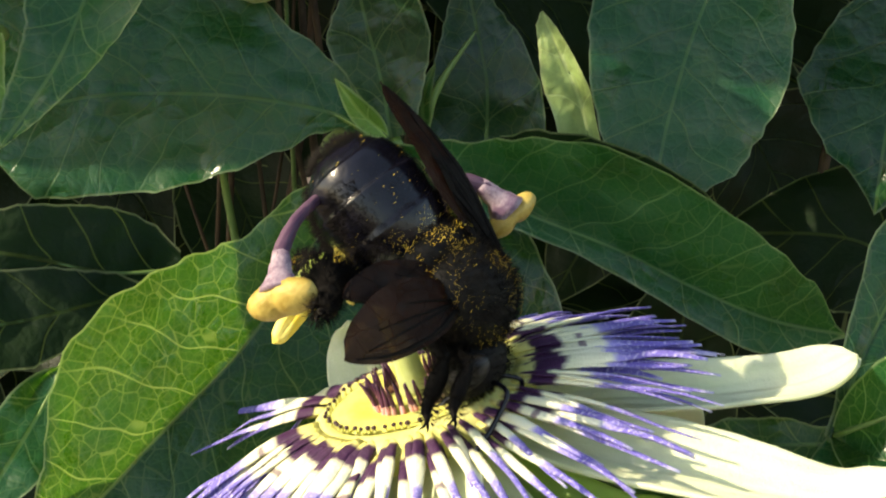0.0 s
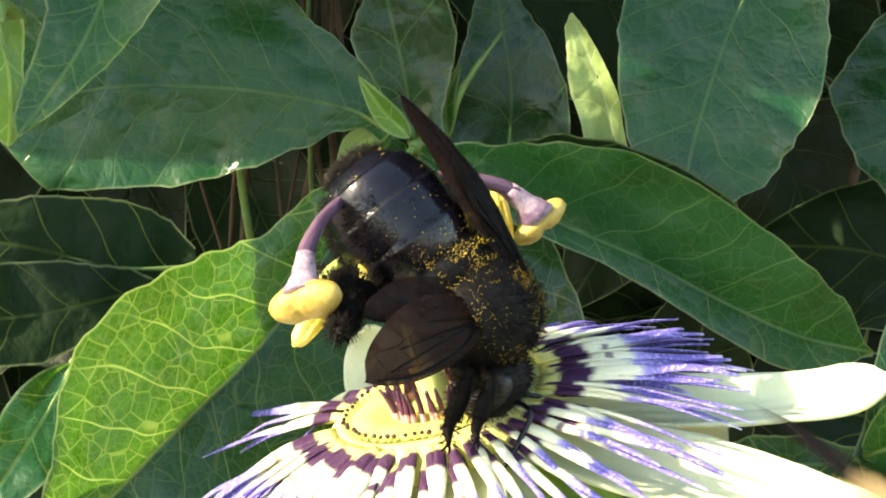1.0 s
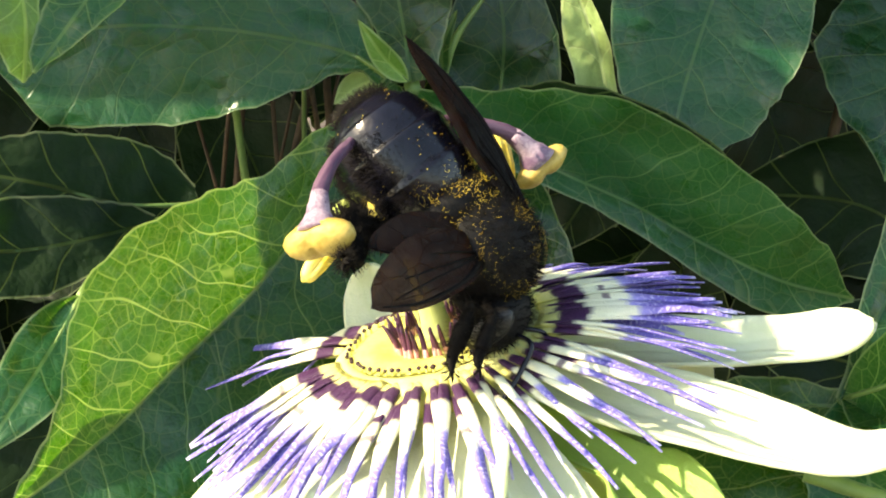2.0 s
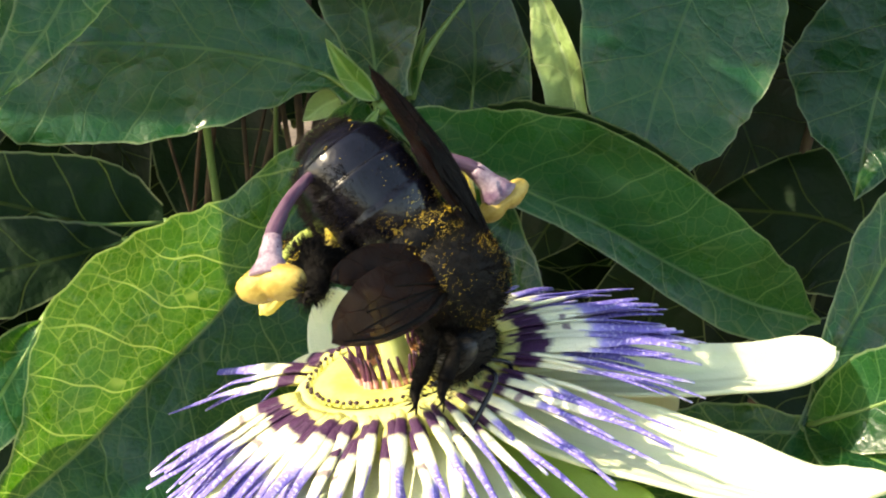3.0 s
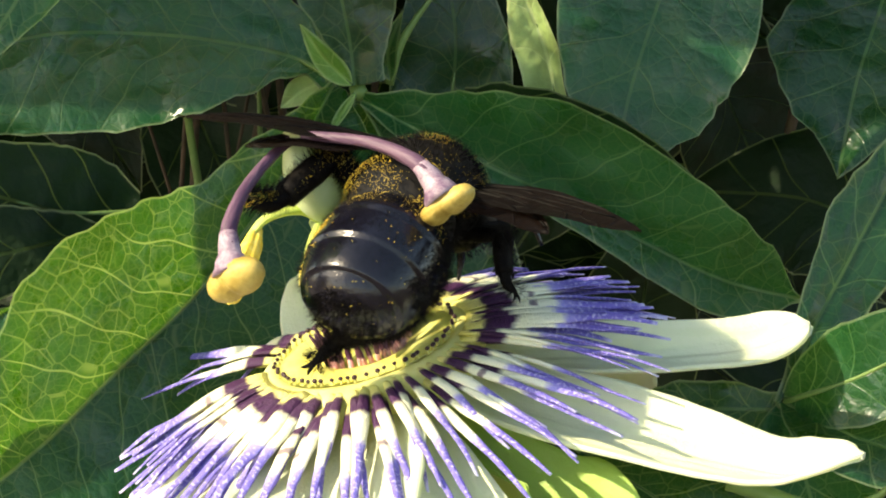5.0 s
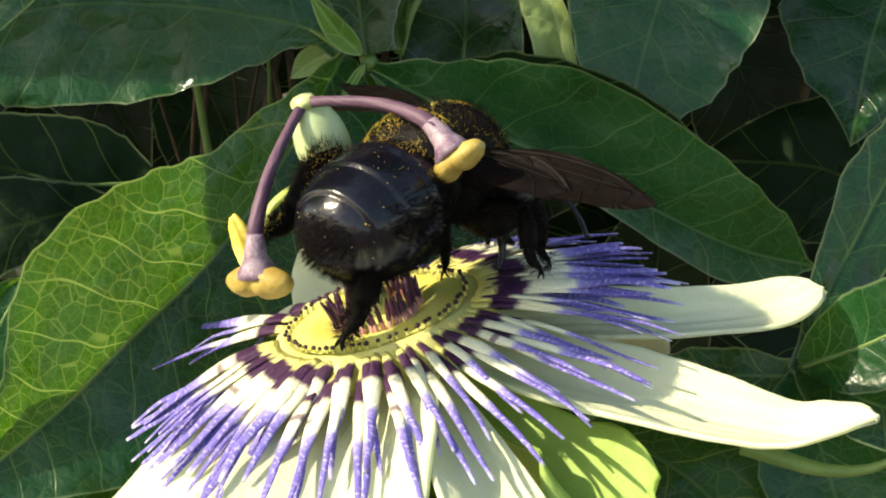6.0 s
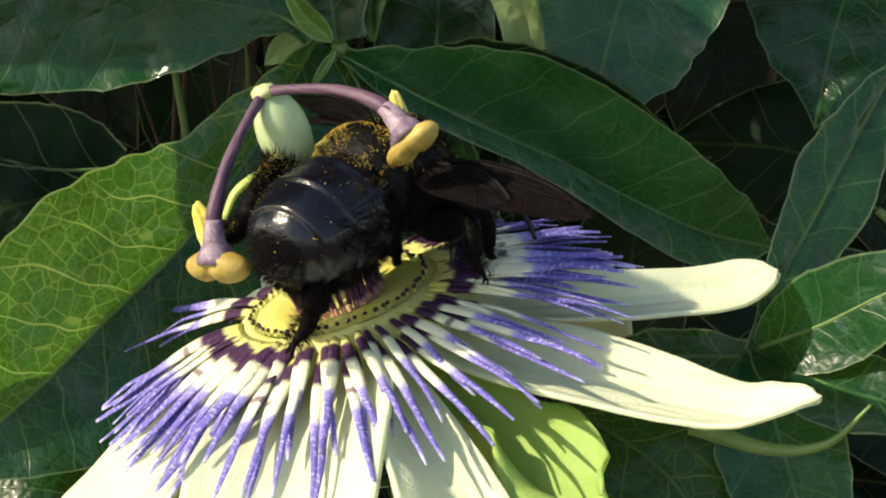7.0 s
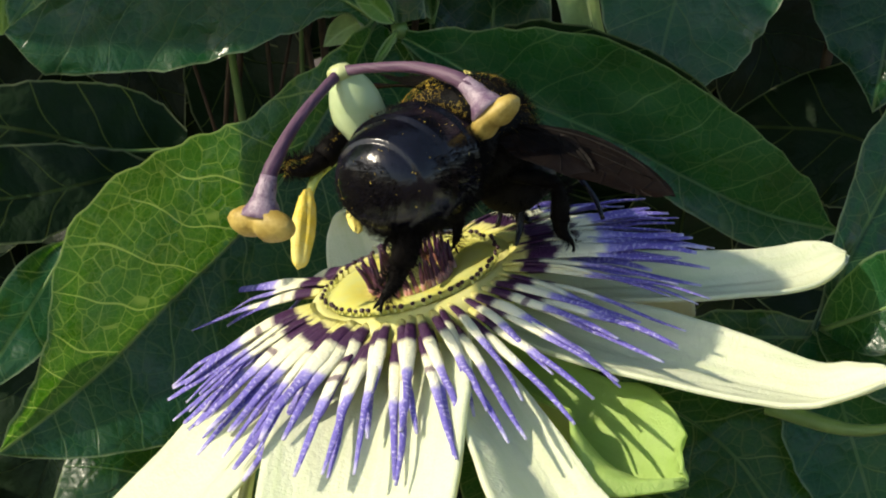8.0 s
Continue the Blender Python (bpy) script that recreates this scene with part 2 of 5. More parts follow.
HAIR = mottled("black_hair", (0.0025, 0.002, 0.002), (0.006, 0.005, 0.004), 900, 0.6, 0.06)
EYE = mottled("dark_eye", (0.008, 0.008, 0.009), (0.016, 0.014, 0.012), 2500, 0.4, 0.4)
POLLEN = mottled("yellow_pollen", (0.62, 0.40, 0.03), (0.74, 0.55, 0.10), 900, 0.85)
HONEY = mottled("brown_banded_shell", (0.09, 0.05, 0.02), (0.22, 0.13, 0.05), 350, 0.4)
HONEY_FUZZ = mottled("tan_fuzz", (0.34, 0.24, 0.11), (0.48, 0.36, 0.18), 700, 0.9)


def wing_material():
    m, nt, out = mat_new("smoky_wing")
    uv = nt.nodes.new("ShaderNodeUVMap").outputs[0]
    vor = nt.nodes.new("ShaderNodeTexVoronoi")
    vor.feature = "DISTANCE_TO_EDGE"
    vor.inputs["Scale"].default_value = 1.0
    mp = nt.nodes.new("ShaderNodeMapping")
    mp.inputs["Scale"].default_value = (60.0, 28.0, 1.0)
    nt.links.new(uv, mp.inputs[0])
    nt.links.new(mp.outputs[0], vor.inputs["Vector"])
    vein = smooth(nt, vor.outputs["Distance"], 0.01, 0.04, 1.0, 0.0)
    rip = noise_tex(nt, 40.0, 3.0, uv).outputs[0]
    col = blend(nt, vein, (0.005, 0.0036, 0.0032), (0.003, 0.0025, 0.0025))
    nrm = bump(nt, val(nt, "ADD", val(nt, "MULTIPLY", vein, 0.3), val(nt, "MULTIPLY", rip, 1.2)), 0.8, 0.0005)
    sh = principled(nt, col, 0.5, nrm, 0.09)
    tr = nt.nodes.new("ShaderNodeBsdfTranslucent")
    tr.inputs[0].default_value = (0.14, 0.05, 0.022, 1)
    mix1 = nt.nodes.new("ShaderNodeMixShader")
    mix1.inputs[0].default_value = 0.07
    nt.links.new(sh, mix1.inputs[1])
    nt.links.new(tr.outputs[0], mix1.inputs[2])
    clear = nt.nodes.new("ShaderNodeBsdfTransparent")
    clear.inputs[0].default_value = (0.45, 0.30, 0.22, 1)
    mix2 = nt.nodes.new("ShaderNodeMixShader")
    nt.links.new(smooth(nt, vein, 0.0, 1.0, 0.07, 0.02), mix2.inputs[0])
    nt.links.new(mix1.outputs[0], mix2.inputs[1])
    nt.links.new(clear.outputs[0], mix2.inputs[2])
    nt.links.new(mix2.outputs[0], out.inputs[0])
    return m


WING = wing_material()


# ---- building helpers ----
def empty_thing(name, m, label, category, group=""):
    ob = new(name)
    ob.empty_display_size = 0.005
    ob.matrix_basis = m
    return tagged(ob, label, category, group)


def finish(bm, name, material, smooth_shade=True):
    me = bpy.data.meshes.new(name)
    bm.normal_update()
    for f in bm.faces:
        f.smooth = smooth_shade
    bm.to_mesh(me)
    bm.free()
    me.materials.append(material)
    return me


def part(name, bm, material, parent=None, label="", m=None):
    ob = new(name, finish(bm, name, material))
    if parent is not None:
        ob.parent = parent
    if m is not None:
        ob.matrix_basis = m
    if label:
        tagged(ob, label)
    return ob


def curve_at(pts, s):
    """A smooth curve through the points, s from 0 to 1."""
    n = len(pts) - 1
    x = min(max(s, 0.0), 1.0) * n
    i = min(int(x), n - 1)
    u = x - i
    p1, p2 = pts[i], pts[i + 1]
    p0 = pts[i - 1] if i > 0 else p1 * 2 - p2
    p3 = pts[i + 2] if i + 2 <= n else p2 * 2 - p1
    return 0.5 * (2 * p1 + (p2 - p0) * u + (2 * p0 - 5 * p1 + 4 * p2 - p3) * u * u + (3 * p1 - p0 - 3 * p2 + p3) * u ** 3)


def tube_into(bm, pts, radii, sides=8, rings=12, flat=1.0, caps=True, rough=0.0):
    """A tapered tube through points in millimetres; radii are spread along it."""
    pts = [Vector(p) for p in pts]
    uvl = bm.loops.layers.uv.verify()
    loops, prev = [], None
    for i in range(rings + 1):
        s = i / rings
        c = curve_at(pts, s)
        t = (curve_at(pts, min(1, s + 0.01)) - curve_at(pts, max(0, s - 0.01))).normalized()
        side = t.cross(Vector((0.13, 0.2, 0.97)))
        if side.length < 1e-3:
            side = t.cross(Vector((1, 0, 0)))
        side.normalize()
        if prev is not None and side.dot(prev) < 0:
            side = -side
        prev = side
        up = side.cross(t)
        x = s * (len(radii) - 1)
        k = min(int(x), len(radii) - 2)
        r = radii[k] + (radii[k + 1] - radii[k]) * (x - k)
        ring = []
        for j in range(sides):
            a = 2 * math.pi * j / sides
            rr = r * (1 + rough * noise.noise(Vector((i * 0.7, j * 1.3, r * 9))))
            ring.append(bm.verts.new((c + side * (math.cos(a) * rr) + up * (math.sin(a) * rr * flat)) * MM))
        loops.append(ring)
    for i in range(rings):
        for j in range(sides):
            f = bm.faces.new((loops[i][j], loops[i][(j + 1) % sides], loops[i + 1][(j + 1) % sides], loops[i + 1][j]))
            for lp, (uu, vv) in zip(f.loops, ((j, i), (j + 1, i), (j + 1, i + 1), (j, i + 1))):
                lp[uvl].uv = (uu / sides, vv / rings)
    if caps:
        for ring, s in ((loops[0], -1), (loops[-1], 1)):
            f = bm.faces.new(ring[::s] if s < 0 else ring)
            for lp in f.loops:
                lp[uvl].uv = (0.5, 0.0 if s < 0 else 1.0)
    return bm


def tube(pts, radii, **kw):
    return tube_into(bmesh.new(), pts, radii, **kw)


def blob_into(bm, centre, size, seg=20, rings=14, shape=None, turn=None):
    """An ellipsoid in millimetres, its surface shaped by a function of the unit direction."""
    centre, verts = Vector(centre), []
    top = None
    for i in range(rings + 1):
        th = math.pi * i / rings
        row = []
        for j in range(seg if 0 < i < rings else 1):
            ph = 2 * math.pi * j / seg
            d = Vector((math.cos(th), math.sin(th) * math.cos(ph), math.sin(th) * math.sin(ph)))
            k = shape(d) if shape else 1.0
            p = Vector((d.x * size[0], d.y * size[1], d.z * size[2])) * k
            if turn is not None:
                p = turn @ p
            row.append(bm.verts.new((centre + p) * MM))
        verts.append(row)
    for i in range(rings):
        a, b = verts[i], verts[i + 1]
        for j in range(seg):
            j2 = (j + 1) % seg
            q = [a[j % len(a)], b[j % len(b)], b[j2 % len(b)], a[j2 % len(a)]]
            q = [x for n, x in enumerate(q) if x not in q[:n]]
            if len(q) > 2:
                bm.faces.new(q)
    return bm


def blade_into(bm, pts, half, facing, fold=(0, 0), nu=12, nv=22, curl=0.0, wave=0.4, shape=(0.75, 0.85), root=0.12, seed=0, tooth=0.0, pleat=0.0, roll=0.0):
    """A leaf lobe or petal: a sheet about a midline of points in millimetres. half: half width to its right and left, fold: degrees by which each half lifts."""
    pts = [Vector(p) for p in pts]
    facing = Vector(facing).normalized()
    uvl = bm.loops.layers.uv.verify()
    rml = bm.loops.layers.uv.get("rim") or bm.loops.layers.uv.new("rim")
    uvl = bm.loops.layers.uv[0]

    def reach(k, s, prof):
        w = half[k]
        if isinstance(w, (int, float)):
            return w * prof
        x = s * (len(w) - 1)
        i = min(int(x), len(w) - 2)
        u = x - i
        u = u * u * (3 - 2 * u)
        return w[i] + (w[i + 1] - w[i]) * u

    length = sum((curve_at(pts, (i + 1) / 20) - curve_at(pts, i / 20)).length for i in range(20))
    grid, uvs, rims = [], [], []
    for i in range(nv + 1):
        s = i / nv
        c = curve_at(pts, s)
        t = (curve_at(pts, min(1, s + 0.02)) - curve_at(pts, max(0, s - 0.02))).normalized()
        side = t.cross(facing).normalized()
        up = side.cross(t)
        prof = max(root * (1 - s) ** 2, math.sin(math.pi * s ** shape[0]) ** shape[1] if 0 < s < 1 else 0.0)
        prof = max(prof, 0.012)
        row, uvr, rmr = [], [], []
        for j in range(-nu, nu + 1):
            q = j / nu
            wide = reach(0 if q > 0 else 1, s, prof)
            edge = 1.0 + tooth * noise.noise(Vector((s * 23 + seed, q * 2, seed))) * abs(q) ** 4
            wid = wide * abs(q) * edge
            f = radians(fold[0] if q > 0 else fold[1])
            lift = wid * math.sin(f) + curl * (abs(q) ** 2) * wide * 0.3
            lift += wave * noise.noise(Vector((s * 3.2 + seed * 1.7, q * 1.4, seed * 3.1))) * (0.3 + abs(q))
            lift += wave * 0.22 * noise.noise(Vector((s * 11 + seed, q * 5, seed * 2.3)))
            lift += pleat * prof * (math.cos(q * 7.5 + seed) + 0.5 * math.cos(q * 17 + 2 * seed)) * (1 - 0.5 * q * q)
            if q > 0:
                lift += roll * prof * math.sin(math.pi * q / 1.25)
            sg = 1 if q > 0 else -1
            row.append(bm.verts.new((c + side * (sg * wid * math.cos(f)) + up * lift) * MM))
            uvr.append((0.5 + sg * wid / 100, s * length / 100))
            rmr.append((min((1 - abs(q)) * wide, (1 - s) * length) / 10, s))
        grid.append(row)
        uvs.append(uvr)
        rims.append(rmr)
    for i in range(nv):
        for j in range(2 * nu):
            f = bm.faces.new((grid[i][j], grid[i][j + 1], grid[i + 1][j + 1], grid[i + 1][j]))
            for lp, (a, b) in zip(f.loops, ((i, j), (i, j + 1), (i + 1, j + 1), (i + 1, j))):
                lp[uvl].uv = uvs[a][b]
                lp[rml].uv = rims[a][b]
    return bm


def blade(pts, half, facing, **kw):
    return blade_into(bmesh.new(), pts, half, facing, **kw)


FLOWER_AT = Vector((0, 0, 1.0))
WORLD_MM = Matrix.Translation(FLOWER_AT)


def lobe(parent, pts, half, facing, material=None, **kw):
    """One lobe of a leaf with its raised midrib; points in millimetres from the flower's centre."""
    ob = part("lobe", blade(pts, half, facing, **kw), material or LEAF, parent)
    fc = Vector(facing).normalized()
    line = [Vector(p) - fc * 0.28 for p in pts]
    part("midrib", tube(line, [0.34, 0.26, 0.18, 0.07], sides=6, rings=14), STEM, ob)
    return ob


def leaf_thing(label, group="leaves of the vine"):
    return empty_thing("vine_leaf", WORLD_MM, label, "leaf", group)


# ---- setting ----
def build_ground():
    bm = bmesh.new()
    n = 64

    def spread(k):
        u = 2 * k / n - 1
        return 0.9 * u + 2000 * u ** 9

    rows = [[bm.verts.new((spread(i), spread(j), 0.70 + 0.02 * noise.noise(Vector((i * 0.4, j * 0.4, 0))))) for j in range(n + 1)] for i in range(n + 1)]
    for i in range(n):
        for j in range(n):
            bm.faces.new((rows[i][j], rows[i + 1][j], rows[i + 1][j + 1], rows[i][j + 1]))
    tagged(part("ground", bm, SOIL), "dry brown soil under the vine", "ground", kind="structure")


build_ground()


# spots kept in the sun by leaving out added leaves above them
SUN_FLECKS = [(Vector(g), r) for g, r in (((15, 42, 27), 14), ((16, 42, 21), 12), ((-40, 38, 11), 20), ((-33, 38, 12), 20), ((-26, 38, 13), 20), ((-19, 39, 15), 20))]


def build_hedge():
    """The depth of the vine behind the flower: many dark leaves and a few twigs, plus unseen leaves added above to
    block light.
    """
    rng = random.Random(5)
    bm = bmesh.new()
    for k in range(900):
        y = 72 + 130 * (k / 900) + rng.uniform(-6, 6)
        x = rng.uniform(-1, 1) * (75 + y * 0.75)
        z = rng.uniform(-1, 1) * (60 + y * 0.6) + 10
        if x < -95 and y < 80 or any(((Vector((x, y, z)) - g).cross(TO_SUN)).length < r and (Vector((x, y, z)) - g).dot(TO_SUN) > 0 for g, r in SUN_FLECKS):
            continue
        a = rng.uniform(0, 2 * math.pi)
        ln = rng.uniform(28, 48) + 0.12 * (y - 72)
        d = Vector((math.cos(a), rng.uniform(-0.5, 0.3), math.sin(a)))
        b = Vector((x, y, z)) - d * ln * 0.5
        sag = Vector((0, rng.uniform(-4, 4), -rng.uniform(0, 4)))
        blade_into(bm, [b, b + d * ln * 0.5 - sag, b + d * ln], (ln * 0.26, ln * 0.26), (rng.uniform(-0.5, 0.5), -1, rng.uniform(0.0, 0.9)),
                   fold=(rng.uniform(0, 25), rng.uniform(0, 25)), nu=3, nv=8, wave=1.5, seed=k)
    # unseen canopy up to the left, added to keep direct sun off leaves
    for k in range(430):
        y, x, z = rng.uniform(8, 82), rng.uniform(-135, 0), rng.uniform(46, 130)
        if y < 34 and (z < 66 or x > -30):
            continue
        if any(((Vector((x, y, z)) - g).cross(TO_SUN)).length < r for g, r in SUN_FLECKS):
            continue
        a = rng.uniform(0, 2 * math.pi)
        ln = rng.uniform(26, 46)
        d = Vector((math.cos(a) * 0.8, rng.uniform(-0.3, 0.3), math.sin(a)))
        b = Vector((x, y, z)) - d * ln * 0.5
        blade_into(bm, [b, b + d * ln * 0.5 + Vector((0, -2, 2)), b + d * ln], (ln * 0.26, ln * 0.26), (rng.uniform(-1.0, -0.2), -0.8, rng.uniform(0.1, 0.8)),
                   fold=(rng.uniform(0, 25), rng.uniform(0, 25)), nu=3, nv=8, wave=1.5, seed=700 + k)
    # unseen leaves overhead, added to block light from the sky
    over = random.Random(8)
    for k in range(260):
        y, x, z = over.uniform(34, 105), over.uniform(-8, 75), over.uniform(52, 112)
        if any(((Vector((x, y, z)) - g).cross(TO_SUN)).length < r for g, r in SUN_FLECKS):
            continue
        a, ln = over.uniform(0, 2 * math.pi), over.uniform(28, 46)
        d = Vector((math.cos(a), math.sin(a), over.uniform(-0.4, 0.2))).normalized()
        b = Vector((x, y, z)) - d * ln * 0.5
        if min(b.z, b.z + d.z * ln) < 46:
            continue
        blade_into(bm, [b, b + d * ln * 0.5 + Vector((0, 0, 2)), b + d * ln], (ln * 0.26, ln * 0.26), (over.uniform(-0.4, 0.4), -0.5, 0.9), fold=(over.uniform(0, 25), over.uniform(0, 25)), nu=3, nv=8, wave=1.5, seed=1200 + k)
    ob = part("vine_foliage", bm, LEAF_SHADED)
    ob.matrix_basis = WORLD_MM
    tagged(ob, "dense dark green leaves deep inside the vine, with unseen ones added above for shade", "foliage", kind="stuff")
    for k in range(16):
        x, y, r = -24 + 1.35 * k + rng.uniform(-0.8, 0.8), rng.uniform(50, 68), rng.uniform(0.15, 0.55)
        lean = rng.uniform(-9, 9)
        ob = part("twig", tube([(x - lean, y, -45), (x, y + rng.uniform(-2, 2), -5), (x + lean * 0.7, y, 22), (x + lean, y + 3, 60)], [r, r, r * 0.9, r * 0.7], sides=8, rings=16, rough=0.25), STEM if k % 5 == 3 else TWIG)
        ob.matrix_basis = WORLD_MM
        tagged(ob, "thin green stem deep inside the vine" if k % 5 == 3 else "thin dry brown stalk deep inside the vine", "twig", "dry stalks in the vine")
    ob = part("twig", tube([(40, 52, -40), (44, 50, 2), (52, 54, 40)], [0.6, 0.6, 0.5], sides=8, rings=16, rough=0.2), TWIG)
    ob.matrix_basis = WORLD_MM
    tagged(ob, "thin brown woody twig inside the vine", "twig", "dry stalks in the vine")


build_hedge()


# ---- leaves round the flower ----
NODE = (-2.2, 39.2, 16.3)
NODE_R = (38.2, 7.4, -7.2)


SIDEWAYS = Vector((0, 0, 1)).cross(TO_SUN).normalized()


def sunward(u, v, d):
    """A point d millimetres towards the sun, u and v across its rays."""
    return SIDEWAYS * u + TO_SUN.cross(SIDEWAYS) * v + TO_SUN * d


def build_leaves():
    a = leaf_thing("large lobed dark green leaf behind the flower, one lobe sunlit")
    lobe(a, [(-4.6, 39.0, 16.8), (-8.3, 31.5, 10.7), (-13.3, 24.0, 3.7), (-18.0, 17.5, -1.4), (-23.5, 12.0, -5.9), (-29.4, 7.0, -11.1), (-33.5, 3.0, -14.0), (-38.2, 0.0, -17.0)],
         ([0.6, 2.3, 3.9, 6.2, 7.3, 9.5, 11.6, 12.9, 13.7, 13.8, 11.9, 8.8, 6.1, 3.9, 2.3, 0.3], 15), (0.76, -0.64, 0.09), fold=(0, 46), seed=1, wave=0.5, tooth=0.03, nu=18, nv=56, curl=-0.1)
    lobe(a, [(-5.0, 39.0, 17.2), (-7.8, 39.5, 19.1), (-12.5, 40.0, 20.3), (-19.6, 40.0, 21.4), (-26.1, 40.0, 21.8), (-33.2, 40.0, 21.7), (-39.8, 40.0, 20.4), (-47.1, 40.0, 18.2)],
         ([1.0, 2.3, 5.2, 7.5, 11.3, 13.8, 14.4, 14.7, 14.5, 12.6, 3.1], [1.4, 1.2, 2.5, 5.1, 7.9, 9.5, 10.4, 10.5, 10.2, 9.3, 1.0]), (0.0, -0.97, 0.20), fold=(-6, 2), seed=2, wave=0.5, nu=16, nv=44, tooth=0.02)
    lobe(a, [(-1.6, 39.0, 15.1), (6.5, 36.0, 11.3), (13.2, 33.0, 8.6), (21.2, 31.0, 5.5), (28.3, 29.0, 2.0), (35.8, 27.0, -1.0), (42.9, 25.5, -2.3)],
         ([0.6, 1.7, 2.1, 2.1, 2.2, 2.9, 3.1, 3.4, 3.8, 3.5, 0.3], [1.3, 4.9, 7.7, 10.0, 11.7, 11.4, 10.8, 10.0, 8.5, 6.3, 0.3]), (-0.18, -0.93, -0.22), fold=(50, 13), seed=3, wave=0.5, nu=16, nv=44, tooth=0.02)
    lobe(a, [(-2.2, 40.2, 15.6), (1.8, 36.8, 8.0), (3.0, 30.0, -2.0), (1.0, 20.0, -12.5)], ([0.4, 3, 6, 8, 9, 10, 10, 9, 7, 4, 0.3], [0.4, 3.0, 6.0, 8.0, 9.3, 10.2, 11.6, 12.8, 11.0, 7.0, 0.3]), (0.07, -0.77, 0.64), seed=4, wave=0.4, fold=(8, 8), nu=14, nv=30)
    lobe(a, [(-2.4, 39.0, 16.7), (-3.3, 40.5, 22.7), (-4.8, 40.5, 29.2), (-5.7, 40.0, 33.9)],
         ([3.3, 3.3, 4.0, 4.8, 5.7, 6.4, 6.3, 6.2, 5.5, 3.0, 0.3], [2.2, 2.2, 2.2, 3.0, 3.6, 4.5, 4.7, 3.7, 2.5, 1.4, 0.2]), (0.0, -0.99, 0.13), seed=5, wave=0.5, fold=(14, 14))
    part("petiole", tube([NODE, (-0.9, 47.5, 11.1), (2.1, 66.7, -3.4)], [0.9, 1.0, 1.1]), STEM, a)

    b = leaf_thing("dark green lobed leaf with pale veins meeting at its stalk")
    for n, (pts, half, face, fold) in enumerate((
            ([(38.2, 7.4, -7.5), (40.7, 9.5, -1.4), (44.3, 13.0, 4.2), (48.7, 17.0, 10.9), (53.3, 22.0, 17.6)],
             ([0.6, 1.5, 2.4, 3.3, 4.0, 4.4, 4.8, 4.0, 2.7, 1.5, 0.3], [1.0, 1.0, 1.7, 2.4, 3.1, 3.8, 4.6, 4.1, 3.1, 2.1, 0.3]), (0.25, -0.95, 0.10), (16, 4)),
            ([NODE_R, (43.5, 3.0, -3.5), (49, -1, 1), (58, -5, 6)], (4.5, 5.0), (0.3, -0.8, 0.5), (10, 8)),
            ([NODE_R, (44, 1, -8.5), (49, -3, -9), (56, -7, -10.5)], (5.0, 4.5), (0.3, -0.75, 0.6), (8, 8)),
            ([(38.0, 7.2, -7.9), (33.7, 8.0, -8.1), (29.0, 8.5, -8.3), (23.3, 9.0, -8.4)], ([1.7, 1.7, 2.1, 2.6, 2.7, 2.7, 2.7, 2.7, 2.1, 1.2, 0.3], [2.4, 3.4, 4.4, 5.4, 5.4, 5.4, 5.4, 4.8, 3.7, 2.6, 0.3]), (0, -0.8, 0.6), (6, 10)),
            ([NODE_R, (40.0, 3, -14), (42, -1, -21), (44, -5, -30)], (6.5, 6), (0, -0.8, 0.6), (8, 8)))):
        lobe(b, pts, half, face, fold=fold, seed=20 + n, wave=0.4, tooth=0.05)
    part("petiole", tube([NODE_R, (38, 16, -16), (40, 34, -30)], [0.8, 0.9, 1.0]), STEM, b)

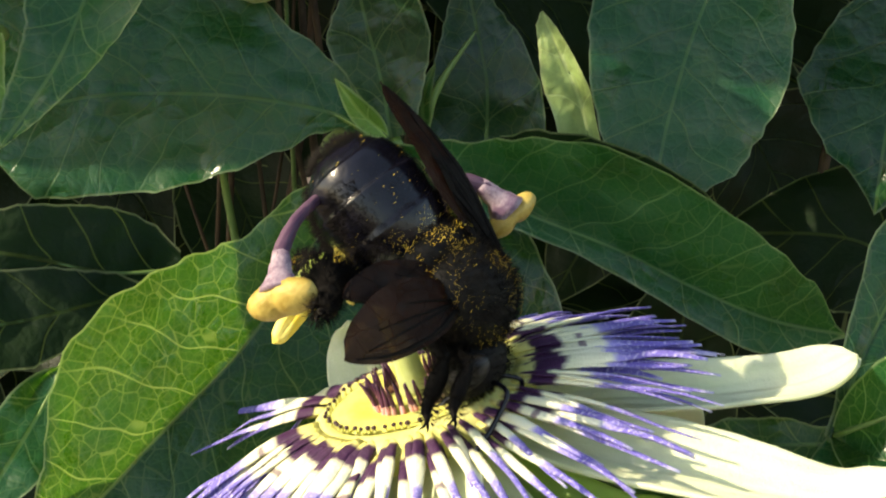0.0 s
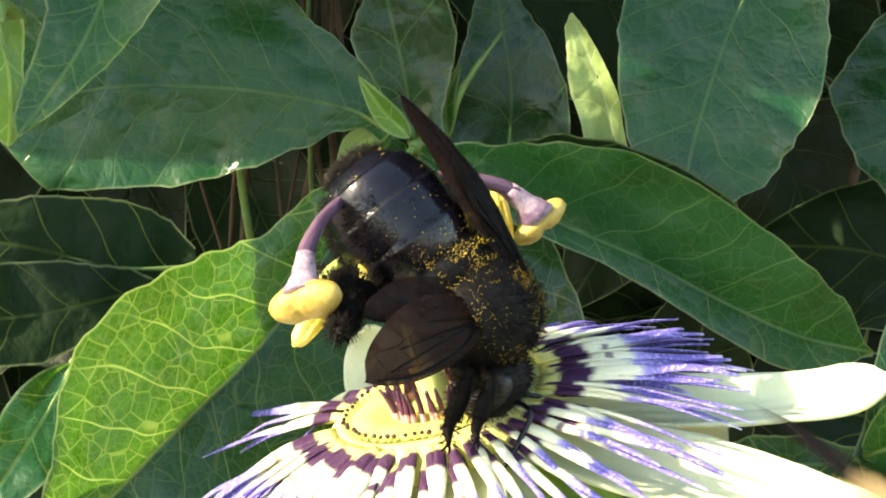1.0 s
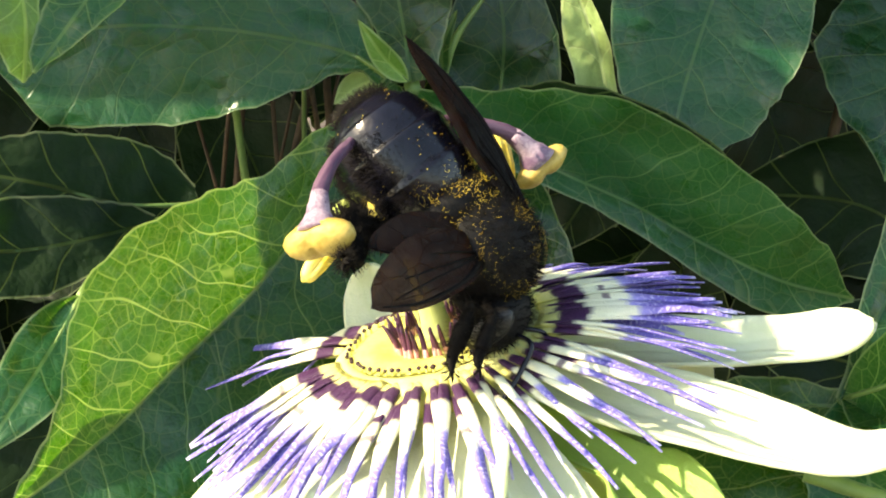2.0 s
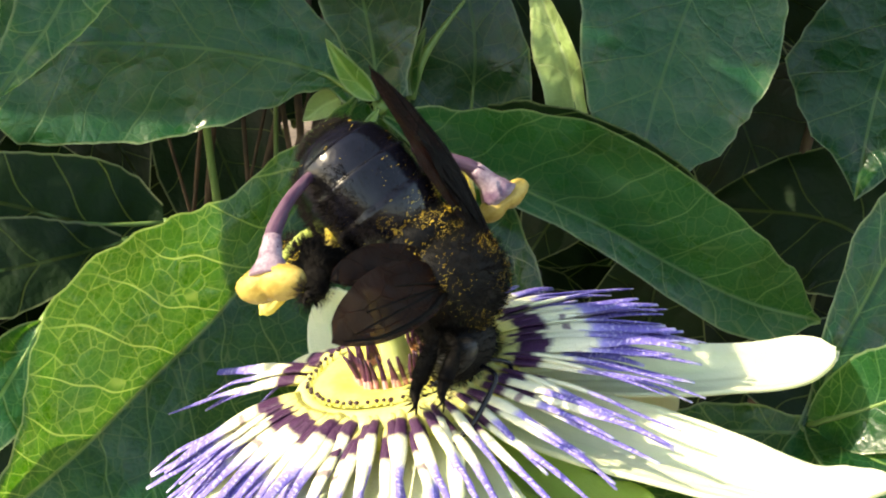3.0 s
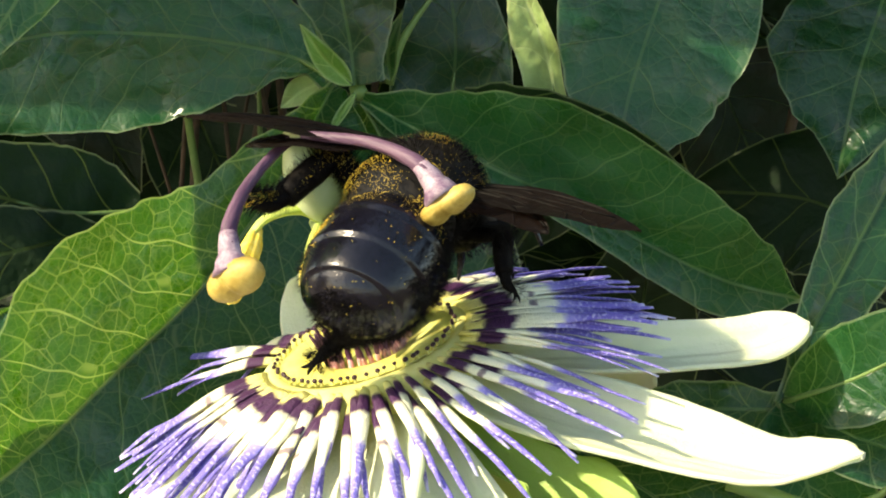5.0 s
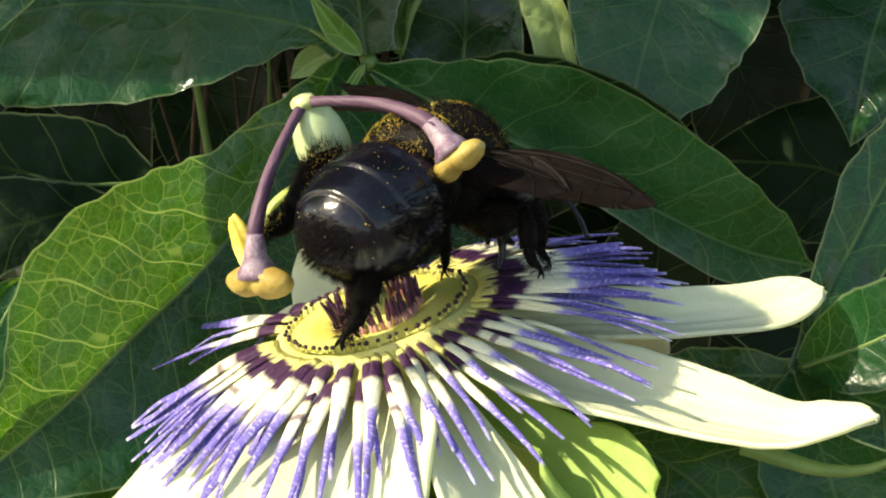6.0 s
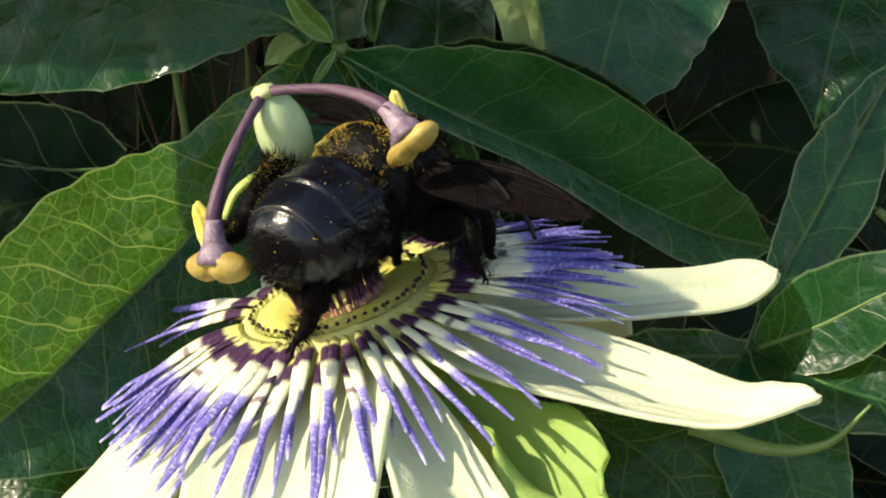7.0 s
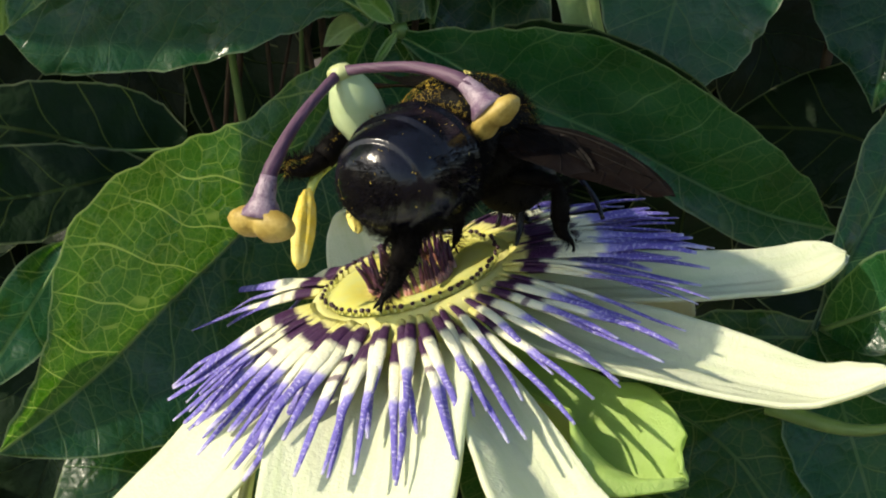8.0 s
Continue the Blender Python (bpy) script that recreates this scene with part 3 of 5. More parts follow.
    singles = (
        ([(34.5, 45.0, 36.1), (30.5, 42.5, 28.3), (28.0, 40.0, 21.9), (25.8, 37.0, 15.0), (24.6, 34.0, 8.2)],
         ([12.2, 12.2, 12.2, 11.3, 10.8, 9.9, 8.8, 7.2, 5.4, 3.0, 0.2], [5.9, 8.4, 10.1, 10.7, 11.1, 10.9, 10.1, 9.2, 8.3, 4.7, 0.3]), (-0.07, -0.87, 0.48), (6, 6), LEAF, "broad dark green leaf with a bluish sheen"),
        ([(57.7, 53.0, 33.0), (54.2, 49.0, 23.8), (51.0, 44.0, 16.2), (48.4, 38.0, 7.4)], ([4.0, 5.5, 6.9, 8.4, 9.2, 9.8, 10.5, 8.4, 6.2, 2.1, 0.1], 10), (-0.2, -0.86, 0.46), (10, 6), LEAF, "broad dark green leaf with a pale rim"),
        ([(7.9, 52.0, 12.7), (8.2, 53.0, 20.4), (6.9, 55.0, 27.9), (5.8, 56.0, 33.5)], ([6.7, 6.7, 6.4, 6.1, 5.2, 4.7, 3.6, 2.7, 1.8, 1.0, 0.3], [7.1, 7.1, 7.0, 6.8, 6.3, 5.2, 4.0, 3.0, 2.2, 1.2, 0.3]), (0, -0.98, 0.2), (6, 6), LEAF, "dull dark green leaf in the shade"),
        ([(-28.0, 13.0, 36.7), (-30.8, 9.0, 29.7), (-33.5, 6.5, 25.4), (-35.9, 4.5, 22.1)], ([6.3, 6.3, 4.9, 3.9, 3.5, 3.1, 2.6, 2.2, 1.8, 1.4, 0.3], [6.0, 5.5, 4.8, 3.9, 3.2, 2.5, 2.1, 1.7, 1.3, 0.8, 0.3]), (-0.05, -0.86, 0.46), (10, 10), LEAF, "puckered bluish green leaf hanging tip down"),
        # the sunlight on this edge is put into its brighter leaf colour
        ([(-37.4, 6.0, 31.6), (-36.7, 6.0, 26.0), (-37.0, 6.0, 20.9)], ([2.4, 2.6, 2.9, 3.2, 3.4, 3.4, 3.1, 2.6, 2.0, 1.5, 0.1], [2.0, 2.0, 1.8, 1.5, 1.3, 1.2, 1.2, 1.3, 1.3, 0.8, 0.2]), (0.4, -0.85, 0.30), (5, 5), LEAF_SUNLIT, "yellow-green leaf edge with its sunlight painted in"),
        ([(18.8, 42.0, 15.2), (17.3, 42.0, 20.8), (15.3, 42.0, 25.6), (13.8, 42.0, 29.3)], ([1.4, 1.4, 1.5, 1.7, 1.6, 1.5, 1.4, 1.2, 1.0, 0.6, 0.1], [3.0, 3.0, 3.0, 3.2, 3.3, 3.0, 2.5, 2.0, 1.6, 1.2, 0.2]), (-0.3, -0.93, 0.2), (20, 20), LEAF_PALE, "narrow pale young leaf, its tip lit by the sun"),
        ([(-24.3, 34.0, 4.2), (-31.6, 31.0, 4.7), (-39.1, 28.0, 7.2), (-47.0, 25.0, 9.1)], ([2.0, 5.0, 6.3, 6.7, 6.8, 6.5, 5.8, 5.3, 4.4, 3.6, 0.3], [1.0, 1.8, 1.9, 2.0, 2.2, 2.4, 2.7, 3.0, 3.1, 3.3, 0.3]), (0, -0.91, 0.41), (6, 6), LEAF_SHADED, "dark green leaf deep in the shade"),
        ([(-27.7, 28.0, 3.6), (-34.2, 25.0, 2.4), (-40.4, 22.0, 1.8), (-46.2, 18.0, 2.6)], ([0.8, 2.5, 3.3, 4.1, 4.8, 5.1, 5.4, 5.5, 5.0, 4.3, 0.3], [0.8, 2.4, 2.7, 3.3, 4.0, 4.5, 5.1, 5.0, 5.0, 5.0, 0.3]), (0, -0.89, 0.46), (6, 6), LEAF_SHADED, "dark green leaf behind the sunlit one"),
        ([(-33.2, 12.0, -0.1), (-35.5, 9.0, -4.3), (-37.7, 4.0, -7.7), (-40.6, 0.0, -11.9)], (3.4, 4.0), (0.1, -0.86, 0.5), (6, 6), LEAF, "dark green leaf with a bluish sheen, low down"),
        ([(20, 10, -13), (30, 2, -18), (37, -6, -28)], (8, 9), (0.1, -0.75, 0.65), (6, 6), LEAF, "dark green leaf in the flower's shade"),
        ([(6, 12, -16), (16, 4, -23), (22, -6, -35)], (10, 10), (0, -0.7, 0.7), (6, 6), LEAF, "dark green leaf under the flower"),
        ([(-12, 12, -16), (-24, 4, -22), (-32, -6, -34)], (10, 10), (0, -0.7, 0.7), (6, 6), LEAF, "dark green leaf under the flower"),
        # six unseen leaves, added and shaped to throw shadow edges on the lobes
        ([sunward(-38, 24, 70), sunward(-33.5, 8, 70), sunward(-31, -3, 70), sunward(-29, -15, 70)], ([1, 4, 6, 6.5, 6.6, 6.9, 7.4, 8, 8.3, 7, 0.3], [1, 4, 5, 6, 6.5, 7, 7.5, 7.5, 7, 5, 0.3]), TO_SUN, (2, 2), LEAF, "unseen dark green leaf added to shade the lobes below"),
        ([sunward(-45.4, 22, 76), sunward(-49.1, 14.1, 76), sunward(-52.0, 6.5, 76), sunward(-57.0, -2.4, 76), sunward(-62.6, -13, 76)], ([3, 7, 9, 9, 9, 9, 9, 9, 8, 5, 0.3], [3, 7, 9, 9, 9, 9, 9, 9, 8, 5, 0.3]), TO_SUN, (2, 2), LEAF, "unseen dark green leaf added to shade the lobes below"),
        ([sunward(-36, 30.5, 84), sunward(-35, 25, 84), sunward(-35.5, 18, 84), sunward(-37, 10, 84)], ([3, 8, 11, 11.5, 11.5, 11, 10, 9, 7.5, 5, 0.3], [2, 4, 6, 9, 11, 11, 10, 9, 7.5, 5, 0.3]), TO_SUN, (2, 2), LEAF, "unseen broad dark green leaf added to cast shade"),
        ([sunward(-46, 54, 92), sunward(-39, 53, 92), sunward(-31, 52, 92), sunward(-22, 51, 92)], ([4, 8, 10, 11, 11.5, 12, 12, 11, 9, 6, 0.3], [4, 8, 10, 11, 11.5, 12, 12, 11, 9, 6, 0.3]), TO_SUN, (2, 2), LEAF, "unseen broad dark green leaf added to cast shade"),
        ([(-61, 13.4, 66.4), (-61, 7.8, 56.4), (-61, 1.2, 45.9), (-61, -5, 33.6)], ([1, 4, 5, 5, 5, 5, 5, 5, 4.4, 3, 0.3], [3, 9, 11.5, 11.5, 10, 8, 6, 5, 4.4, 3, 0.3]), (-0.86, 0, 0.5), (2, 2), LEAF, "unseen narrow dark green leaf added to cast shade"),
        ([(-66, 17.5, 84), (-66, 8, 82), (-66, -4, 79), (-66, -14, 75)], ([9, 11, 12, 12, 12, 12, 11, 10, 8, 5, 0.3], [9, 11, 12, 12, 12, 12, 11, 10, 8, 5, 0.3]), (-0.86, 0, 0.5), (4, 4), LEAF, "unseen broad dark green leaf added to cast shade"),
        ([(56, 40, -2), (48, 46, 3), (34, 52, 3)], (9, 9), (0, -0.9, 0.4), (8, 8), LEAF_SHADED, "dark green leaf deep in the shade"),
        ([(62, 30, -20), (50, 34, -13), (34, 36, -10)], (9, 9), (0, -0.85, 0.5), (8, 8), LEAF_SHADED, "dark green leaf deep in the shade"),
        # two hidden leaves, added to block sun and sky light from their neighbours
        ([(29, 49, 7.5), (27, 47.5, 13.5), (25, 46, 19)], (5.5, 5.5), (-0.6, -0.5, 0.6), (5, 5), LEAF_SHADED, "small hidden dark green leaf added to block the sun"),
        ([(8.5, 40.0, 13.3), (15.2, 37.0, 10.6), (23.2, 35.0, 7.5), (30.3, 33.0, 4.0), (37.8, 31.0, 1.0)], ([1.0] * 5 + [0.3], [4, 7, 8.5, 8.5, 8, 7, 5, 0.3]), (-0.18, -0.93, -0.22), (50, 13), LEAF_SHADED, "hidden dark green leaf added to keep sky light off another one"),
    )
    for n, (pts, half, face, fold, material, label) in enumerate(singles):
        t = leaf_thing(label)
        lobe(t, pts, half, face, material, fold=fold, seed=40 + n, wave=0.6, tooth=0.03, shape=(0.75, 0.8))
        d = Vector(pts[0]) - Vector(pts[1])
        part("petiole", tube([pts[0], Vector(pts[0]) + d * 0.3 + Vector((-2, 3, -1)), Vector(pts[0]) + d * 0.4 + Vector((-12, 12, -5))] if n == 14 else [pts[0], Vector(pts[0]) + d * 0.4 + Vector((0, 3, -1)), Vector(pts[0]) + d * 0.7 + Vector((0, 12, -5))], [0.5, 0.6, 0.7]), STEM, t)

    # slivers added in a brighter colour in place of sunlit patches on the lobes
    s = leaf_thing("two bright green slivers standing in for sunlit patches at a leaf joint")
    lobe(s, [(-2.7, 37.0, 17.1), (-5.4, 36.5, 19.8), (-8.0, 36.0, 23.5)], (1.3, 1.4), (0.1, -0.99, 0.1), LEAF_SUNLIT, fold=(15, 15), seed=61, wave=0.2)
    lobe(s, [(-2.4, 37.0, 16.1), (-3.8, 35.5, 14.1), (-5.2, 34.0, 12.1)], (0.6, 0.5), (0.1, -0.99, 0.1), LEAF_SUNLIT, fold=(15, 15), seed=62, wave=0.2)

    young = leaf_thing("small folded pale green young leaf at a joint")
    lobe(young, [(-6.4, 42.0, 16.4), (-8.4, 41.6, 15.4), (-10.4, 41.4, 13.8)], (1.7, 1.5), (0.1, -0.9, 0.4), LEAF_PALE, fold=(30, 10), seed=63, wave=0.3)
    part("petiole", tube([(-6.4, 42.0, 16.4), (-5.4, 44, 14), (-4, 52, 2)], [0.35, 0.45, 0.6]), STEM, young)
    bud2 = empty_thing("flower_bud", WORLD_MM, "large pale cream bud hanging above the leaves", "bud", "buds")
    part("bud_body", blob_into(bmesh.new(), (-16.3, 40, 36.0), (5.4, 4.0, 4.9), shape=lambda d: 1 + 0.03 * math.cos(5 * math.atan2(d.y, d.x))), OVARY, bud2)
    part("stalk", tube([(-15, 40, 40), (-14, 43, 46), (-8, 52, 54)], [1.2, 0.8, 0.9]), STEM, bud2)
    tw = empty_thing("young_shoot", WORLD_MM, "thin upright green shoot among the leaves", "shoot", "shoots")
    part("stem", tube([(1.0, 44, 16), (2.6, 44.5, 21), (6.9, 46, 27.0)], [0.55, 0.45, 0.15]), STEM, tw)
    part("leaflet", blade([(1.2, 43.5, 16.5), (1.0, 43, 20), (2.5, 43, 24)], (1.0, 1.2), (0, -1, 0.1), wave=0.2, seed=66, fold=(15, 15)), LEAF, tw)


build_leaves()

# ---- the flower; local z is its axis ----
FLOWER_M = Matrix(((0.95999, 0.00000, -0.28002, 0), (-0.02184, 0.99695, -0.07487, 0), (0.27917, 0.07799, 0.95707, 1.0), (0, 0, 0, 1)))
AXIS_R = FLOWER_M.to_3x3().transposed() @ Vector((1, 0, 0))
AXIS_U = FLOWER_M.to_3x3().transposed() @ Vector((0, 0.2588, 0.9659))
AXIS_T = FLOWER_M.to_3x3().transposed() @ Vector((0, -0.9659, 0.2588))


def rut(r, u, t):
    """A vector in the flower's space from right, up and toward the open side, in millimetres."""
    return AXIS_R * r + AXIS_U * u + AXIS_T * t


flower = empty_thing("passion_flower", FLOWER_M, "open passion flower with cream petals and a banded violet corona", "flower")


def ray(az, r, h):
    a = radians(az)
    return Vector((math.cos(a) * r, math.sin(a) * r, h))


def ease(values, s):
    x = s * (len(values) - 1)
    i = min(int(x), len(values) - 2)
    return values[i] + (values[i + 1] - values[i]) * (x - i)


def build_petals():
    rows = (
        ("petal", 8, [(4, -2.5), (15, -6.0), (24.5, -9.2), (33.5, -11.2), (38.6, -10.6)], 3.7, 0.5, 14),
        ("sepal", -29, [(4, -3.0), (18, -8.4), (28, -11.4), (36.0, -13.2), (42.8, -11.5)], 5.4, 0.7, 16),
        ("petal", -71, [(4, -3.5), (15, -7.2), (25, -11.2), (34, -14.2), (40, -16.4)], 6.4, 0.8, 8),
        ("sepal", -104, [(4, -3.0), (15, -4.6), (25, -8.7), (34, -12.0), (40, -14.0)], 8.8, 0.6, 8),
        ("petal", -147, [(4, -2.5), (15, -4.8), (26, -9.0), (36, -12.0), (44, -13.5)], 7.2, 0.6, 8),
        ("sepal", -170, [(4, -3.0), (13, -6.0), (19, -12.0), (22, -20.0), (22, -27.0)], 6.0, 0.6, 8),
        ("petal", 110, [(4, -2.5), (10, -4.2), (14.6, -3.2), (16.3, 0.2), (15.8, 3.4)], 4.3, 0.2, 12),
        ("sepal", 150, [(4, -3.0), (12, -7.0), (16, -14.0), (17, -21.0), (16, -28.0)], 6.0, 0.6, 8),
        ("petal", 78, [(4, -2.5), (13, -6.0), (18, -12.0), (20, -20.0), (20, -27.0)], 6.0, 0.6, 8),
        ("sepal", 46, [(4, -3.0), (14, -5.5), (21, -9.0), (26, -15.0), (27, -23.0)], 6.5, 0.6, 8),
    )
    for n, (name, az, prof, half, wave, fold) in enumerate(rows):
        pts = [ray(az, r, h) for r, h in prof]
        slim = az == -29
        wide = [k * half for k in ((0.5, 0.8, 0.95, 1.0, 0.95, 0.88, 0.82, 0.76, 0.70, 0.62, 0.55) if slim else (0.5, 0.8, 0.92, 1.0, 1.0, 1.0, 0.98, 0.96, 0.93, 0.9, 0.86))]
        wide = [ease(wide, k / 30) * math.sqrt(max(0.004, 1 - max(0.0, (k / 30 - (0.5 if az == 110 else 0.76)) / (0.5 if az == 110 else 0.24)) ** 2)) for k in range(31)]
        face = (0, -0.30, 0.95) if az == 8 else (0.83, -0.2, 0.52) if az == -71 else (0, -0.6, 0.8) if az == 110 else (0, 0, 1)
        ob = part(name, blade(pts, ([1.55 * w * min(1.0, 0.12 + 0.042 * k) for k, w in enumerate(wide)], [0.46 * w for w in wide]) if az == -71 else (wide, wide), face, fold=(-6, 58) if az == -71 else (fold, fold), wave=wave, seed=80 + n, shape=(0.62, 0.5), root=0.5, nu=16, nv=36, curl=0.0 if az == 110 else 0.45, pleat=0.0 if az == 110 else 0.11), PETAL, flower)
        sol = ob.modifiers.new("thickness", "SOLIDIFY")
        sol.thickness, sol.offset = 0.45 * MM, -1.0
        if az == -29:
            part("awn", tube([ray(-29, 31, -13.6), ray(-28, 37, -16.4), ray(-27, 42, -16.4), ray(-26, 46, -13.5)], [0.9, 0.6, 0.35, 0.12]), STEM, ob, "thin green hooked awn")
    # the open bract is a shallow cup whose near rim rolls over
    for az, half in ((-50, 7.8), (95, 7.0), (-160, 7.0)):
        cupped = az == -50
        pts = [ray(az, 3, -8), ray(az, 14, -13.4), ray(az - 1, 21, -15.2), ray(az - 2, 27, -15.2), ray(az - 2, 31.0, -13.6)] if cupped else [ray(az, 3, -7), ray(az, 10, -10), ray(az, 15, -17), ray(az, 16, -26)]
        oval = [half * (0.45 + 0.55 * min(1, k / 12)) * max(0.004, 1 - max(0.0, (k / 30 - 0.34) / 0.66) ** 2) ** 0.75 for k in range(31)]
        ob = part("bract", blade(pts, ([w * min(1.0, max(0.05, (k - 11) / 9)) for k, w in enumerate(oval)] if cupped else oval, oval), (0, -0.28, 0.96) if cupped else (0, 0, 1), fold=(0, 26) if cupped else (18, 22), wave=1.2, seed=95 + az, root=0.5, nv=36, nu=18, curl=0.2 if cupped else 0.4, roll=5.6 if cupped else 0.0), BRACT, flower, "fresh green oval bract under the petals")
        sol = ob.modifiers.new("thickness", "SOLIDIFY")
        sol.thickness, sol.offset = 0.3 * MM, -1.0


build_petals()


def build_corona():
    rng = random.Random(11)

    def strand(k):
        r2 = random.Random(100 + k)
        pts = [(0, 0, 0)]
        for i in range(1, 6):
            s = i / 5
            pts.append((s * 16.5, r2.uniform(-0.22, 0.22) * s, -5.6 * s ** 1.32 + 0.25 * math.sin(s * 3.1) + r2.uniform(-0.22, 0.22) * s - (0.7 * max(0, s - 0.8) * 5 * r2.random() if k % 4 == 0 else 0)))
        return finish(tube(pts, [0.32, 0.46, 0.52, 0.45, 0.31, 0.27, 0.14], sides=8, rings=16, flat=0.5, rough=0.12), "filament", FILAMENT)

    def length_at(az):
        """Filament length, set to fit the camera's view: shorter on the drooping side."""
        a = az % 360
        short = max(0.0, 1 - abs(a - 198) / 78)
        return 1.04 - 0.15 * short * short * (3 - 2 * short) + 0.05 * max(0.0, 1 - abs(a - 236) / 24)

    def droop_at(az):
        """Degrees by which the filaments are lowered or lifted round the flower."""
        if 140 < az < 178:
            return -15 + (az - 140) * 0.17
        if 178 < az < 262:
            return -9 * (262 - az) / 84
        return -4 if az > 335 or az < 62 else 0

    meshes = [strand(k) for k in range(16)]
    # long lower row, shorter upper row, and a dense brush where they are swept together
    for count, root, lift, reach, spread in ((66, 9.3, -0.75, 0.97, 0.07), (60, 9.0, -0.05, 0.72, 0.15), (96, 9.1, 0.25, 0.87, 0.10)):
        for k in range(count):
            az = 360 / count * (k + rng.uniform(-0.22, 0.22))
            az += 2.0 * noise.noise(Vector((math.cos(radians(az)) * 5, math.sin(radians(az)) * 5, reach * 7)))
            # few filaments are left on the far side of the gap where they have parted
            if 168 < az < 178 or 142 < az < 172 and k % 2 == 0:
                continue
            if count == 96 and (62 < az < 182 or 238 < az < 336):
                continue
            ob = new("filament", meshes[rng.randrange(len(meshes))])
            ob.parent = flower
            size = reach * rng.uniform(1 - spread, 1 + spread * 0.6) * length_at(az)
            wide = (1.0 if 250 < az < 320 else 1.15 if 320 <= az < 342 else 1.7 if az >= 342 or az < 75 else 1.35) * rng.uniform(0.88, 1.12)
            tilt = rng.uniform(-2.5, 2.5) + droop_at(az) + (1.5 if reach > 0.9 else -1)
            ob.matrix_basis = Matrix.LocRotScale(ray(az, root, lift) * MM, Euler((rng.uniform(-0.4, 0.4), radians(tilt), radians(az + rng.uniform(-2.5, 2.5)))), Vector((size, wide, 0.95)))


build_corona()


def revolve(profile, seg=64):
    bm = bmesh.new()
    rings = [[bm.verts.new(ray(360 * j / seg, r * (1 + 0.012 * noise.noise(Vector((j * 0.9, r, h)))), h + 0.08 * noise.noise(Vector((j * 0.6, r * 2, 3)))) * MM) for j in range(seg)] for r, h in profile]
    for a, b in zip(rings, rings[1:]):
        for j in range(seg):
            bm.faces.new((a[j], b[j], b[(j + 1) % seg], a[(j + 1) % seg]))
    return bm


def build_centre():
    part("nectar_disc", revolve([(0.4, 0.4), (2.0, 0.3), (3.6, -0.2), (4.6, 0.15), (5.8, 0.55), (7.0, 0.55), (7.9, 0.2)]), NECTARY, flower, "bright yellow ring-shaped disc")
    part("corona_seat", revolve([(7.6, -0.3), (8.2, 0.2), (8.9, 0.3), (9.7, -0.2), (10.3, -0.9), (10.5, -1.7), (9.5, -3.2), (5.0, -4.0), (2.0, -8.0), (1.0, -9.0)]), SEAT, flower, "pale yellow cup carrying the filaments")
    rng = random.Random(3)
    peg = finish(tube([(0, 0, 0), (-0.05, 0, 0.25), (-0.15, 0, 0.5)], [0.14, 0.10, 0.09], sides=6, rings=3), "gland_stalk", SEAT)
    head = finish(blob_into(bmesh.new(), (0, 0, 0), (0.20, 0.24, 0.20), seg=8, rings=5), "gland_dot", DOT)
    for k in range(62):
        az = 360 * k / 62 + rng.uniform(-1.6, 1.6)
        r = 8.1 + rng.uniform(-0.22, 0.22)
        for mesh, up in ((peg, 0.25), (head, 0.78)):
            ob = new(mesh.name, mesh)
            ob.parent = flower
            ob.matrix_basis = Matrix.LocRotScale(ray(az, r - (0.15 if up > 1 else 0), up) * MM, Euler((0, 0, radians(az))), Vector((1, 1, 1)) * rng.uniform(0.85, 1.2))
    hair = finish(tube([(0, 0, 0), (0.1, 0, 1.2), (0.5, 0, 2.6)], [0.20, 0.26, 0.22, 0.10], sides=6, rings=5), "inner_bristle", PURPLE)
    root = finish(tube([(0, 0, -0.3), (0, 0, 0.3), (0.05, 0, 0.7)], [0.24, 0.26, 0.24], sides=6, rings=3), "bristle_root", PINK)
    for k in range(44):
        az = 360 * k / 44 + rng.uniform(-3, 3)
        p = ray(az, 3.7 + rng.uniform(-0.25, 0.3), 0.0) * MM
        turn = Euler((radians(rng.uniform(-8, 8)), radians(rng.uniform(-24, 4)), radians(az)))
        for mesh in (hair, root):
            ob = new(mesh.name, mesh)
            ob.parent = flower
            ob.matrix_basis = Matrix.LocRotScale(p, turn, Vector((1, 1, rng.uniform(0.85, 1.15))))
    part("column", tube([(0, 0, 0), (0.0, 0, 6), (0.0, 0, 12.4)], [1.5, 1.15, 1.1, 1.25, 1.6], sides=16, rings=14), COLUMN, flower, "pale green central column")
    top = Vector((-0.5, -0.8, 20.2))
    part("ovary", blob_into(bmesh.new(), (-0.2, -0.3, 16.5), (3.9, 2.35, 2.35), seg=24, rings=18, shape=lambda d: 1 - 0.10 * d.x - 0.045 * math.cos(3 * math.atan2(d.z, d.y) + 0.6),
         turn=Matrix(((0.0, 0.0, -1.0), (0.0, 1.0, 0.0), (1.0, 0.0, 0.0))) @ Matrix.Rotation(radians(-3), 3, "Y")), OVARY, flower, "pale green egg-shaped ovary")
    part("style_base", blob_into(bmesh.new(), top, (1.15, 1.05, 0.75), shape=lambda d: 1 + 0.12 * noise.noise(d * 3)), COLUMN, flower)
    return top


STYLE_TOP = build_centre()


def aim(origin, direction, up):
    """A pose with x along direction and z near up, in the space of the parent; origin in millimetres."""
    x = Vector(direction).normalized()
    y = Vector(up).cross(x).normalized()
    z = x.cross(y)
    m = Matrix((x, y, z)).transposed().to_4x4()
    m.translation = Vector(origin) * MM
    return m


